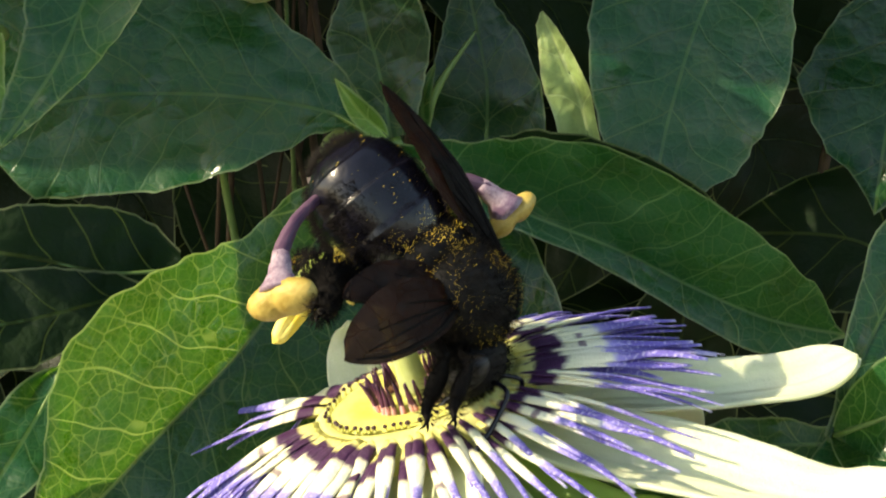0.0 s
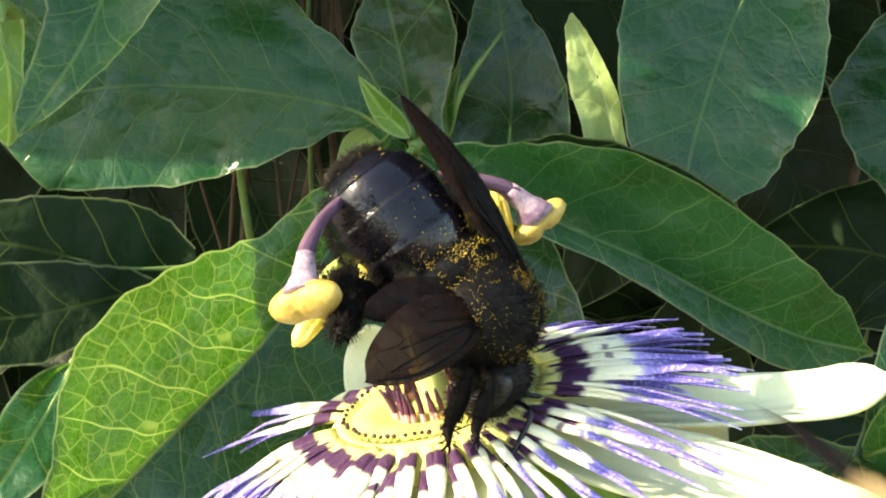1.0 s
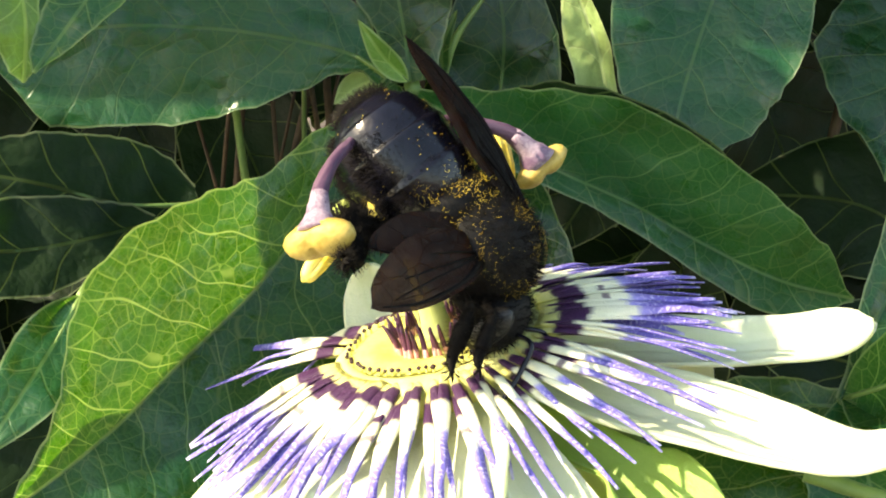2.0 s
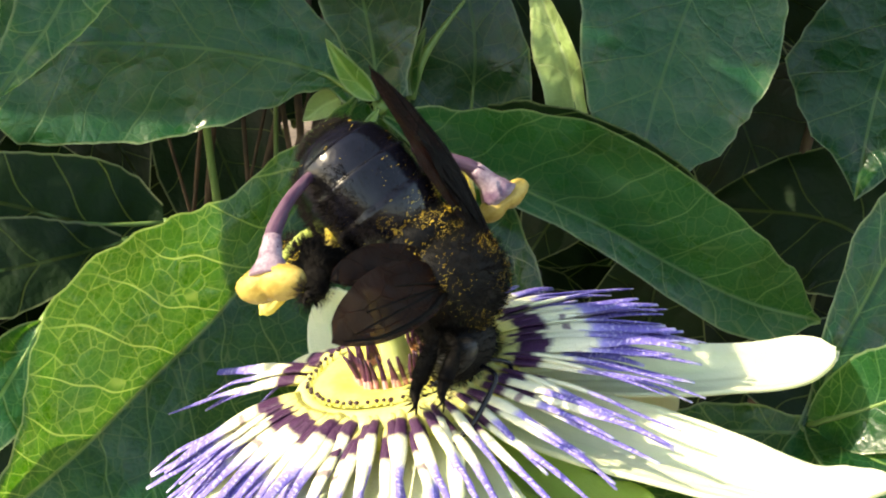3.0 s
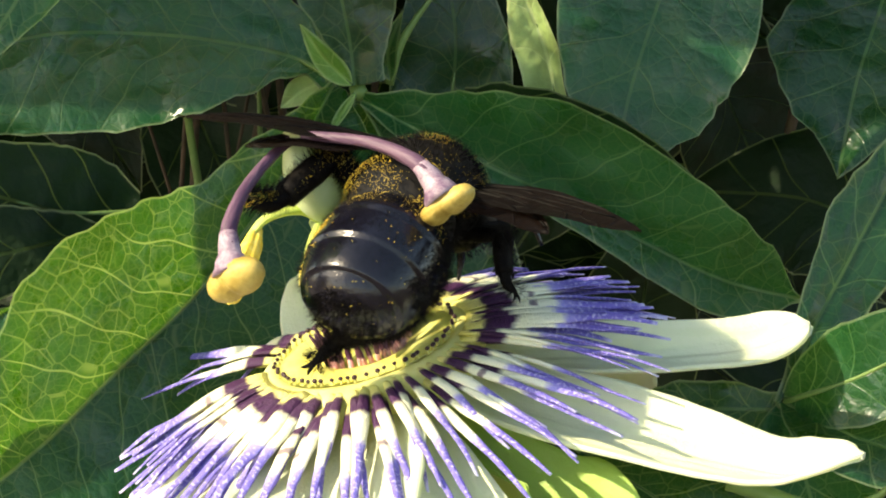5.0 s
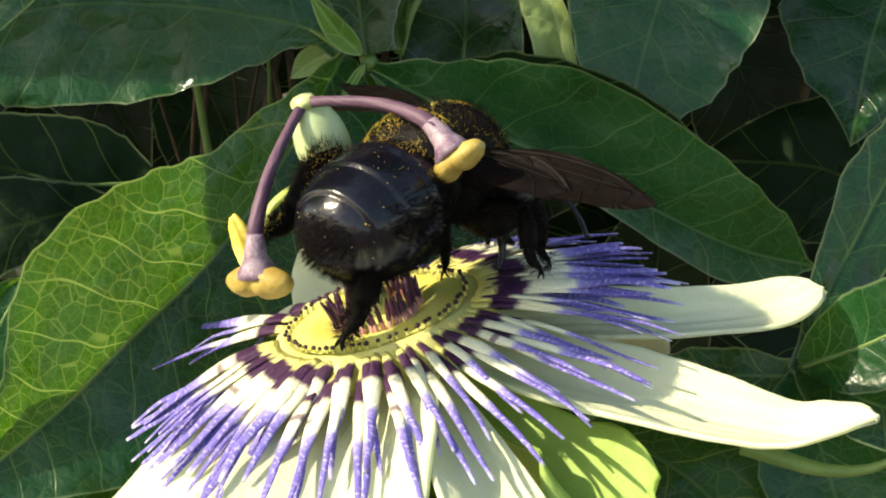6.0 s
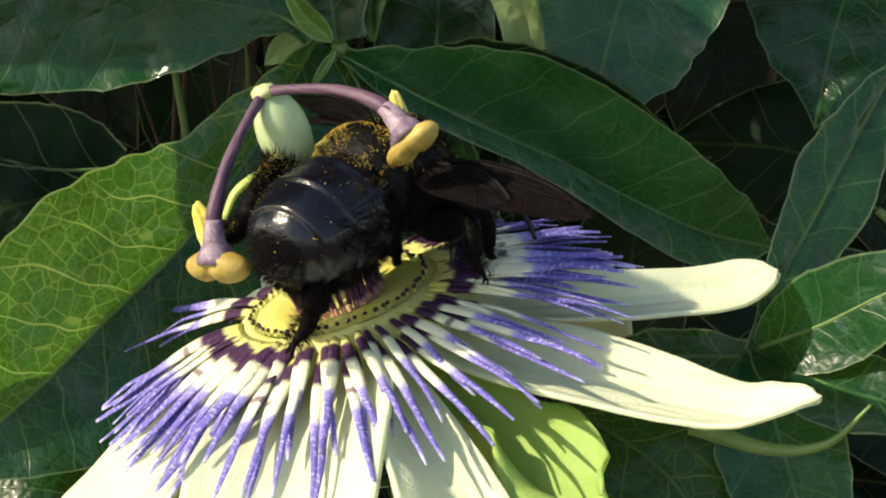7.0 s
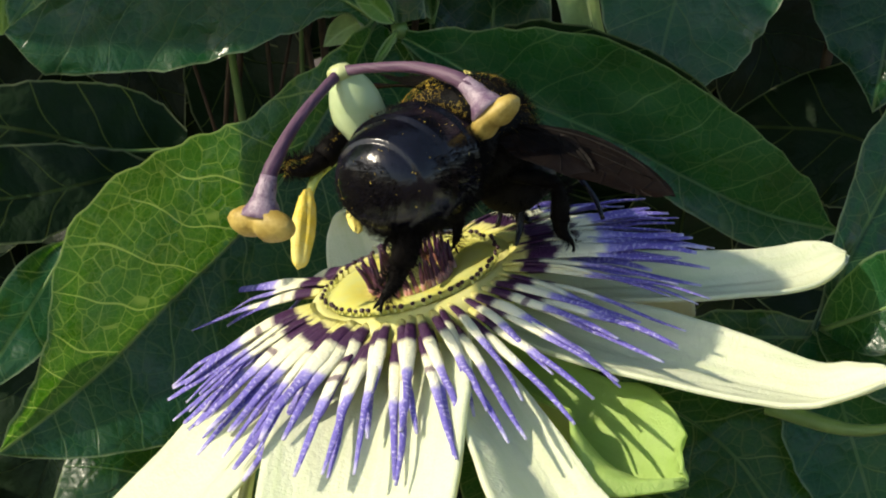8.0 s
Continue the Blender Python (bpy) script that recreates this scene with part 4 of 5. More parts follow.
def build_style(m, upright=False):
    st = part("style", tube([(-0.2, 0, 0), (3.4, 0, 1.0), (7.8, 0, 1.8), (11.8, 0, 1.6), (14.0, 0, 0.6)], [0.50, 0.45, 0.48, 0.56, 0.70, 0.88], sides=12, rings=20, rough=0.10), STYLE, flower, "dull purple arching style")
    st.matrix_basis = m
    part("style_tip", tube([(12.6, 0, 1.4), (14.2, 0, 0.5), (15.5, 0, -0.5)], [0.72, 1.0, 1.75], sides=14, rings=6, rough=0.15), STYLE_END, st, "lilac flared end of the style")
    def kidney(d):
        w = d.z if upright else d.y
        return 1 + 0.16 * (abs(w) - 0.5) - 0.26 * max(0, d.x + 0.3) * max(0, 1 - 3.2 * abs(w + 0.15)) + 0.05 * noise.noise(d * 3.1)
    size = (1.15, 1.6, 2.6) if upright else (1.45, 3.0, 1.7)
    part("stigma", blob_into(bmesh.new(), (15.9, 0, -0.9), size, seg=24, rings=16, shape=kidney, turn=Matrix.Rotation(radians(42 if upright else 0), 3, "Y")), STIGMA, st, "tan two-lobed stigma")
    return st


STYLE_L_ROWS = [(t, aim(STYLE_TOP, rut(*v), rut(*u))) for t, v, u in (
    (0.0, (-4.6, -9.2, 12.2), (-0.5, 0.5, 0.6)), (1.5, (-4.6, -9.2, 12.2), (-0.5, 0.5, 0.6)), (3.2, (-5.0, -10.0, 11.4), (-0.5, 0.5, 0.6)), (3.5, (-5.3, -10.2, 11.1), (-0.6, 0.5, 0.5)),
    (4.5, (-5.3, -9.4, 11.8), (-0.6, 0.5, 0.5)), (4.8, (-5.2, -10.0, 11.3), (-0.7, 0.4, 0.4)), (5.6, (-3.7, -14.7, 5.0), (-0.5, 0.4, 0.8)), (6.8, (-3.7, -14.7, 5.0), (-0.5, 0.4, 0.8)),
    (7.2, (-4.6, -14.0, 6.0), (-0.5, 0.4, 0.8)), (7.5, (-6.3, -12.2, 8.2), (-0.4, 0.4, 0.85)), (8.0, (-6.4, -12.6, 7.5), (-0.4, 0.4, 0.85)))]
STYLE_R_ROWS = [(t, aim(STYLE_TOP, rut(*v), rut(*u))) for t, v, u in (
    (0.0, (14.6, -1.6, -5.5), (0, 1, 0.1)), (3.1, (14.4, -2.1, -5.0), (0, 1, 0.1)), (3.5, (13.6, -5.1, 6.2), (0, 1, 0.1)), (4.5, (13.2, -5.3, 7.3), (0, 1, 0.1)), (5.8, (13.0, -4.6, 8.0), (0, 1, 0.1)), (8.0, (13.3, -3.5, 8.2), (0, 1, 0.1)))]
style_left = build_style(STYLE_L_ROWS[0][1])
style_right = build_style(STYLE_R_ROWS[0][1], True)


HUB = Vector((0.0, 0.0, 11.8))


def build_stamen(reach, bow, drop, size=1.0):
    """A stamen in its own space: x outward from the column, its anther hinged at the far end."""
    bm = tube([(0, 0, 0), (reach * 0.3, 0, bow), (reach * 0.72, 0, bow * 0.9), (reach, 0, drop)], [0.85, 0.72, 0.58, 0.42], sides=10, rings=16, flat=0.6)
    st = part("stamen", bm, STAMEN, flower, "lime green stamen")
    an = bmesh.new()
    blob_into(an, (0, 0, 0), (3.5 * size, 1.05 * size, 0.62 * size), seg=24, rings=22,
              shape=lambda d: 1 + 0.10 * noise.noise(d * 3.1 + Vector((size * 5, 0, 0))) - 0.45 * max(0.0, d.z) * max(0.0, 1 - 4 * abs(d.y)) * (1 - d.x * d.x))
    tube_into(an, [(-3.0 * size, 0, -0.1), (0, 0, -0.5), (3.0 * size, 0, -0.1)], [0.16, 0.32, 0.16], sides=8, rings=10)
    return st, part("anther", an, ANTHER, st, "yellow pollen-covered anther")


def hinged(rows):
    """Poses of a stamen and of its anther from the stamen's way, the anther's way and the anther's middle, all in millimetres about the hub."""
    own, its = [], []
    for t, way, lie, middle in rows:
        m = aim(HUB, rut(*way), rut(0, 1, 0.1))
        turn = m.to_3x3().inverted()
        own.append((t, m))
        its.append((t, aim(turn @ rut(*middle), turn @ rut(*lie), turn @ rut(0.3, 0.2, 1))))
    return own, its


STAMEN_L_ROWS, ANTHER_L_ROWS = hinged([
    (0.0, (-7.0, -1.0, 3.0), (-0.55, -0.8, 0.2), (-6.6, -3.2, 3.4)), (4.7, (-7.0, -1.0, 3.0), (-0.55, -0.8, 0.2), (-6.6, -3.2, 3.4)),
    (5.6, (-8.0, -4.2, 1.5), (0.40, -0.9, 0.1), (-7.6, -5.4, 1.6)), (7.0, (-8.0, -4.2, 1.5), (0.40, -0.9, 0.1), (-7.6, -5.4, 1.6)),
    (7.5, (-6.6, -4.6, 2.5), (-0.1, -1.0, 0.1), (-6.1, -6.0, 2.9)), (8.0, (-6.5, -4.7, 2.5), (-0.1, -1.0, 0.1), (-6.0, -6.3, 2.9))])
STAMEN_M_ROWS, ANTHER_M_ROWS = hinged([
    (0.0, (-2.6, -0.4, 5.6), (0.2, -1.0, 0.1), (-2.4, -0.4, 6.2)), (3.2, (-2.6, -0.4, 5.6), (0.2, -1.0, 0.1), (-2.4, -0.4, 6.2)), (4.3, (-2.6, 0.0, 5.6), (0.25, -1.0, 0.1), (-2.4, 0.2, 6.2)),
    (4.7, (-1.6, -4.2, 4.2), (0.1, -0.6, 0.8), (-1.5, -4.9, 3.6)), (8.0, (-1.6, -4.4, 4.2), (0.1, -0.6, 0.8), (-1.5, -5.0, 3.6))])
stamen_left, anther_left = build_stamen(7.6, 1.7, -0.2)
stamen_mid, anther_mid = build_stamen(6.0, 0.8, -0.2, 0.75)
for way, lie, middle, reach, size in (((8.4, 5.6, -3.0), (-0.25, 1.0, 0.1), (8.7, 5.3, -3.2), 10.4, 0.75), ((4.2, 4.2, -6.0), (0.9, 0.35, 0.2), (4.8, 4.9, -6.4), 8.4, 0.5), ((2.0, -1.4, 4.4), (0.7, 0.2, 0.2), (2.3, -1.9, 4.8), 5.0, 0.7)):
    own, its = hinged([(0.0, way, lie, middle)])
    st, an = build_stamen(reach, 1.0, -0.2, size)
    st.matrix_basis, an.matrix_basis = own[0][1], its[0][1]


# ---- carpenter bee; local x is forward, z its back ----
def spikes_into(bm, rng, count, point, length, width=0.05):
    """Short tapering hairs; point(rng) gives a place and a direction in millimetres."""
    for _ in range(count):
        p, n = point(rng)
        ln = length * rng.uniform(0.6, 1.25)
        d = (n + Vector((rng.uniform(-0.5, 0.5), rng.uniform(-0.5, 0.5), rng.uniform(-0.5, 0.5))) * 0.7).normalized()
        a = d.orthogonal().normalized()
        b = d.cross(a)
        base = [bm.verts.new((p + (a * math.cos(q) + b * math.sin(q)) * width) * MM) for q in (0, 2.1, 4.2)]
        tip = bm.verts.new((p + d * ln - Vector((0.12 * ln, 0, 0))) * MM)
        for i in range(3):
            bm.faces.new((base[i], base[(i + 1) % 3], tip))
    return bm


def on_ellipsoid(centre, size, keep):
    centre = Vector(centre)

    def point(rng):
        while True:
            d = Vector((rng.gauss(0, 1), rng.gauss(0, 1), rng.gauss(0, 1))).normalized()
            if keep(d, rng):
                break
        n = Vector((d.x / size[0], d.y / size[1], d.z / size[2])).normalized()
        return centre + Vector((d.x * size[0], d.y * size[1], d.z * size[2])), n
    return point


def grains_into(bm, rng, count, point, size):
    for _ in range(count):
        p, n = point(rng)
        s = size * rng.uniform(0.5, 1.5)
        c = p + n * s * 0.3
        a = n.orthogonal().normalized() * s
        b = n.cross(a)
        ring = [bm.verts.new((c + a * math.cos(q) + b * math.sin(q)) * MM) for q in (0, 1.57, 3.14, 4.71)]
        top, low = bm.verts.new((c + n * s) * MM), bm.verts.new((c - n * s) * MM)
        for i in range(4):
            bm.faces.new((ring[i], ring[(i + 1) % 4], top))
            bm.faces.new((ring[(i + 1) % 4], ring[i], low))
    return bm


def leg_bm(D, thick, rng, hairy, knee=0.30):
    bm = tube([(0, 0, 0), (0.22 * D, 0, 0.6 * knee * D), (0.42 * D, 0, knee * D)], [0.55 * thick, 0.8 * thick, 0.6 * thick], sides=10, rings=8)
    tube_into(bm, [(0.41 * D, 0, knee * D), (0.56 * D, 0, 0.67 * knee * D), (0.72 * D, 0, 0.2 * knee * D)], [0.5 * thick, 0.85 * thick, 0.8 * thick], sides=10, rings=8)
    tube_into(bm, [(0.71 * D, 0, 0.23 * knee * D), (0.82 * D, 0, 0.0), (0.95 * D, 0, 0.0)], [0.62 * thick, 0.5 * thick, 0.22 * thick], sides=8, rings=8)
    tube_into(bm, [(0.94 * D, 0, 0.0), (D, 0.25, -0.25), (D * 1.02, 0.45, -0.6)], [0.16 * thick, 0.12 * thick, 0.04], sides=6, rings=4)
    tube_into(bm, [(0.94 * D, 0, 0.0), (D, -0.25, -0.25), (D * 1.02, -0.45, -0.6)], [0.16 * thick, 0.12 * thick, 0.04], sides=6, rings=4)

    def along(rng):
        s = rng.uniform(0.12, 1.0)
        c = curve_at([Vector((0, 0, 0)), Vector((0.22 * D, 0, 0.6 * knee * D)), Vector((0.42 * D, 0, knee * D)), Vector((0.56 * D, 0, 0.67 * knee * D)), Vector((0.72 * D, 0, 0.2 * knee * D)), Vector((0.95 * D, 0, 0))], s)
        n = Vector((0.3, rng.gauss(0, 1), rng.gauss(0, 1))).normalized()
        return c + n * thick * (0.80 if s < 0.75 else 0.45), n
    spikes_into(bm, rng, hairy * 3, along, 1.15, 0.035)
    return bm, along


def wing_bm(length, lead, trail, seed):
    return blade([(0, 0, 0), (length * 0.35, 0, 0.5), (length * 0.7, -0.3, 0.5), (length, -1.2, -0.2)], (trail, lead), (0, 0, 1), nu=8, nv=22, wave=0.35, seed=seed, shape=(0.95, 0.55), root=0.1)


bee = empty_thing("carpenter_bee", Matrix.Translation((0, 0, 1)), "large glossy blue-black carpenter bee dusted with yellow pollen", "bee")


def build_bee():
    rng = random.Random(21)

    def tergites(d):
        s = math.acos(max(-1, min(1, d.x))) / math.pi
        k = s * 6.6 + 0.15
        fr = k - math.floor(k)
        edge = 0.05 * fr ** 1.6 * min(1.0, max(0.0, (0.86 - s) * 6)) + 0.01
        box = (abs(d.x) ** 2.3 + math.sqrt(max(0.0, 1 - d.x * d.x)) ** 2.3) ** (-1 / 2.3)
        return (0.955 + edge) * box - 0.05 * max(0.0, -d.z)

    abdomen = part("abdomen", blob_into(bmesh.new(), (-6.1, 0, -0.8), (7.1, 5.7, 5.3), seg=40, rings=96, shape=tergites), CHITIN, bee, "glossy blue-black banded abdomen")
    part("thorax", blob_into(blob_into(bmesh.new(), (3.3, 0, 0.2), (5.0, 5.2, 4.8), seg=32, rings=24, shape=lambda d: 1 + 0.02 * noise.noise(d * 4)), (-0.8, 0, -0.5), (3.2, 4.9, 4.7), seg=24, rings=16), FUZZ_SKIN, bee, "black velvety thorax")
    head = part("head", blob_into(bmesh.new(), (8.6, 0, -3.0), (2.6, 3.9, 3.5), seg=28, rings=20, shape=lambda d: 1 - 0.08 * max(0, -d.z)), FUZZ_SKIN, bee, "broad black head")
    for s in (-1, 1):
        part("compound_eye", blob_into(bmesh.new(), (9.0, 3.0 * s, -2.6), (1.3, 1.2, 2.3), seg=18, rings=14), EYE, head, "dark oval compound eye")
        part("antenna", tube([(10.6, 1.2 * s, -2.0), (12.2, 2.4 * s, -1.0), (13.2, 3.6 * s, -2.3), (14.2, 5.0 * s, -4.6), (14.4, 5.8 * s, -6.6)], [0.22, 0.22, 0.24, 0.26, 0.22], sides=8, rings=16), CHITIN, head, "black elbowed antenna")
    part("mandible", tube([(10.2, 1.2, -5.2), (11.0, 0.6, -6.2), (11.2, -0.2, -6.8)], [0.6, 0.5, 0.2]), CHITIN, head)
    part("proboscis", tube([(9.8, 0, -5.8), (9.8, 0, -7.4), (9.2, 0, -9.0)], [0.5, 0.35, 0.15]), CHITIN, head)
    ab, th = ((-6.1, 0, -0.8), (7.1, 5.75, 5.25)), ((3.3, 0, 0.2), (5.0, 5.2, 4.8))
    fringe = spikes_into(bmesh.new(), rng, 5600, on_ellipsoid(*ab, lambda d, r: (abs(d.y) > 0.85 and d.z < 0.3) or d.x < -0.85 or d.z < -0.6), 0.75, 0.03)
    spikes_into(fringe, rng, 4200, on_ellipsoid(*ab, lambda d, r: d.z > -0.3 and (d.x > 0.15 or r.random() < 0.25)), 0.42, 0.022)
    tagged(part("body_hair", fringe, HAIR, abdomen, "short black fringe of hair along the abdomen"), kind="stuff")
    coat = spikes_into(bmesh.new(), rng, 7000, on_ellipsoid(*th, lambda d, r: True), 1.0, 0.028)
    spikes_into(coat, rng, 2200, on_ellipsoid((-0.8, 0, -0.5), (3.2, 4.9, 4.7), lambda d, r: True), 0.9, 0.03)
    spikes_into(coat, rng, 500, on_ellipsoid((8.6, 0, -3.0), (2.6, 3.9, 3.5), lambda d, r: abs(d.y) < 0.7), 0.7)
    tagged(part("body_hair", coat, HAIR, bee, "short black velvet on thorax and head"), kind="stuff")
    dust = grains_into(bmesh.new(), rng, 1500, on_ellipsoid((3.3, 0, 0.2), (5.5, 5.7, 5.3), lambda d, r: d.z > -0.2 and 0.7 * noise.noise(d * 2.6 + Vector((3, 1, 2))) + 0.4 * r.random() - 0.12 * d.x > 0.16), 0.027)
    grains_into(dust, rng, 1900, on_ellipsoid((-0.8, 0, -0.4), (3.6, 5.4, 5.2), lambda d, r: d.z > 0.1 and 0.8 * noise.noise(d * 3.1 + Vector((1, 7, 2))) + 0.3 * r.random() + 0.1 * d.y > 0.15), 0.036)
    tagged(part("pollen", dust, POLLEN, bee, "yellow pollen grains caught in the hair"), kind="stuff")
    around = ((-6.1, 0, -0.8), (7.2, 5.8, 5.4))
    dust = grains_into(bmesh.new(), rng, 700, on_ellipsoid(*around, lambda d, r: d.x > 0.3 and d.z > 0.1 and 0.6 * noise.noise(d * 2.5) + 0.5 * r.random() > 0.3), 0.028)
    grains_into(dust, rng, 160, on_ellipsoid(*around, lambda d, r: d.z > -0.4), 0.045)
    grains_into(dust, rng, 700, on_ellipsoid((-6.1, 0, -0.8), (7.2, 5.8, 5.1), lambda d, r: d.y > 0.6 and d.x > -0.3 and d.z > -0.3), 0.055)
    tagged(part("pollen", dust, POLLEN, abdomen, "yellow pollen grains on the shell"), kind="stuff")

    limbs = {"abdomen": abdomen}
    for name, side, hip, D, thick, hairy in (("fore_leg", -1, (6.5, -2.4, -3.2), 8.0, 0.85, 90), ("fore_leg", 1, (6.5, 2.4, -3.2), 8.0, 0.85, 90), ("middle_leg", -1, (4.0, -2.8, -3.4), 8.6, 0.95, 160),
                                             ("middle_leg", 1, (4.0, 2.8, -3.4), 8.6, 0.95, 160), ("hind_leg", -1, (-0.4, -2.4, -3.8), 14.0, 1.45, 800), ("hind_leg", 1, (1.2, 2.8, -3.2), 13.6, 1.45, 900)):
        bm, along = leg_bm(D, thick, rng, hairy, 0.42 if D == 13.6 else 0.30)
        ob = part(name, bm, HAIR, bee, "black hairy leg")
        if name == "hind_leg":
            part("pollen", grains_into(bmesh.new(), rng, 3200 if side > 0 else 40, along, 0.038), POLLEN, ob, "pollen on the leg")
        limbs[name, side] = (ob, hip)
    for side in (-1, 1):
        for name, ln, lead, trail, base in (("forewing", 18.8, 1.5, 4.2, (4.0, 2.6 * side, 2.7 + 1.5 * side)), ("hindwing", 12.5, 1.1, 3.2, (2.6, 2.6 * side, 2.5 + 1.5 * side))):
            bm = wing_bm(ln, lead, trail, 5 if name == "forewing" else 6)
            if side > 0:
                bmesh.ops.scale(bm, vec=(1, -1, 1), verts=bm.verts)
            ob = part(name, bm, WING, bee, "smoky brown veined wing")
            part("leading_vein", tube([(0, 0, 0), (ln * 0.35, -0.62 * lead * side, 0.5), (ln * 0.7, -(0.62 * lead - 0.3) * side, 0.5), (ln * 0.94, 0.75 * side, 0.0)], [0.34, 0.24, 0.16, 0.08], sides=6, rings=12), HAIR, ob)
            for spread, far in ((0.18, 0.86), (0.42, 0.72), (0.66, 0.52)):
                part("vein", tube([(ln * 0.04, 0, 0.05), (ln * far * 0.5, trail * spread * 0.45 * side, 0.5), (ln * far, trail * spread * 0.95 * side, 0.42)], [0.16, 0.12, 0.06], sides=5, rings=8), HAIR, ob)
            limbs[name, side] = (ob, base)
    return limbs


BEE_PARTS = build_bee()

honey_bee = empty_thing("honey_bee", Matrix.Translation((-0.09, -0.02, 1.02)), "small tan honey bee flying past", "bee")


def build_honey_bee():
    rng = random.Random(4)

    def bands(d):
        k = math.acos(max(-1, min(1, d.x))) / math.pi * 5.5
        return 0.97 + 0.04 * (k - math.floor(k))
    part("abdomen", blob_into(bmesh.new(), (-3.4, 0, -0.4), (3.9, 2.3, 2.2), seg=24, rings=36, shape=bands), HONEY, honey_bee, "brown banded abdomen")
    part("thorax", blob_into(bmesh.new(), (2.0, 0, 0.2), (2.3, 2.1, 2.0)), HONEY_FUZZ, honey_bee, "tan furry thorax")
    head = part("head", blob_into(bmesh.new(), (4.9, 0, -0.4), (1.1, 1.7, 1.6)), HONEY, honey_bee)
    fur = spikes_into(bmesh.new(), rng, 900, on_ellipsoid((2.0, 0, 0.2), (2.3, 2.1, 2.0), lambda d, r: True), 0.6, 0.035)
    spikes_into(fur, rng, 300, on_ellipsoid((-3.4, 0, -0.4), (3.9, 2.3, 2.2), lambda d, r: d.x > 0.3), 0.4, 0.03)
    tagged(part("fur", fur, HONEY_FUZZ, honey_bee, "short tan fur"), kind="stuff")
    for s in (-1, 1):
        part("antenna", tube([(5.8, 0.5 * s, 0), (6.6, 0.9 * s, 0.5), (7.8, 1.4 * s, -0.3)], [0.1, 0.1, 0.1], sides=6, rings=8), HONEY, head)
        bm = blade([(0, 0, 0), (3.5, 0, 0.3), (8.5, -0.3, 0)], (2.2, 0.7), (0, 0, 1), nu=5, nv=12, wave=0.2, seed=7, shape=(0.95, 0.6))
        if s > 0:
            bmesh.ops.scale(bm, vec=(1, -1, 1), verts=bm.verts)
        part("wing", bm, WING, honey_bee, "clear brownish wing", aim((2.2, 1.3 * s, 1.6), (-0.25, 0.9 * s, 0.35), (0, 0, 1)))
        for x, y in ((3.0, 1.6), (2.0, 2.0), (0.8, 2.0)):
            part("leg", tube([(x, 0.9 * s, -1.4), (x - 0.6, y * s, -2.6), (x - 1.6, y * s * 0.9, -4.4), (x - 2.6, y * s * 0.7, -5.4)], [0.3, 0.35, 0.3, 0.12], sides=8, rings=10), HONEY, honey_bee)


build_honey_bee()

# ---- paths of what moves ----
BEE_PATH = [
    (0.00, pose(0.00154, -0.00500, 1.01269, -5.2, 50.2, -20.0)),
    (0.50, pose(0.00143, -0.00500, 1.01214, -5.1, 49.8, -19.5)),
    (1.00, pose(0.00108, -0.00500, 1.01178, -4.4, 48.6, -19.2)),
    (1.50, pose(0.00145, -0.00500, 1.01214, -3.9, 47.6, -19.6)),
    (1.70, pose(0.00080, -0.00500, 1.01195, -4.5, 47.4, -20.5)),
    (2.80, pose(0.00147, -0.00500, 1.01239, -7.6, 46.3, -22.9)),
    (3.00, pose(0.00141, -0.00500, 1.01225, -7.3, 46.4, -22.5)),
    (3.20, pose(0.00049, -0.00500, 1.01152, 2.0, 42.1, -19.6)),
    (3.30, pose(0.00040, -0.00500, 1.01175, 22.5, 27.3, -6.0)),
    (3.40, pose(0.00090, -0.00500, 1.01205, 24.9, 14.8, 3.7)),
    (3.50, pose(0.00223, -0.00500, 1.01193, 15.7, 7.0, 20.4)),
    (3.60, pose(0.00291, -0.00500, 1.01129, 8.7, 0.9, 37.8)),
    (3.80, pose(0.00385, -0.00500, 1.01141, 4.5, -5.4, 53.6)),
    (4.00, pose(0.00301, -0.00500, 1.01241, 1.3, -7.9, 64.7)),
    (4.20, pose(0.00141, -0.00500, 1.01287, 1.3, -8.0, 64.6)),
    (4.50, pose(0.00515, -0.00500, 1.01184, -0.2, -8.2, 69.5)),
    (4.70, pose(0.00327, -0.00500, 1.01311, 0.2, -7.2, 68.2)),
    (5.80, pose(0.00351, -0.00562, 1.01435, -12.5, 8.7, 46.0)),
    (6.00, pose(0.00357, -0.00562, 1.01447, -12.4, 8.8, 46.0)),
    (6.50, pose(0.00288, -0.00562, 1.01219, -12.6, 6.5, 46.8)),
    (7.00, pose(0.00281, -0.00561, 1.01241, -12.6, 6.8, 47.2)),
    (7.50, pose(0.00324, -0.00553, 1.01407, -12.8, 16.0, 50.7)),
    (8.00, pose(0.00356, -0.00553, 1.01452, -13.0, 16.1, 51.0)),
]
FLY_PATH = [
    (0.00, pose(-0.10328, -0.03000, 1.02761, 19.8, -3.7, 55.8)),
    (0.60, pose(-0.04326, -0.03000, 1.02317, 19.2, -4.1, 56.3)),
    (0.70, pose(-0.03122, -0.03000, 1.02031, 19.0, -4.2, 56.2)),
    (0.80, pose(-0.00120, -0.03000, 1.01645, 18.9, -4.3, 56.2)),
    (0.90, pose(0.00440, -0.03000, 1.01239, 18.7, -4.5, 56.2)),
    (1.00, pose(0.02994, -0.03000, 1.00006, 18.5, -4.6, 56.1)),
    (1.10, pose(0.05279, -0.03000, 0.98775, 18.3, -4.8, 56.0)),
    (8.00, pose(0.12578, -0.03000, 0.96169, 16.7, -1.5, 57.0)),
]
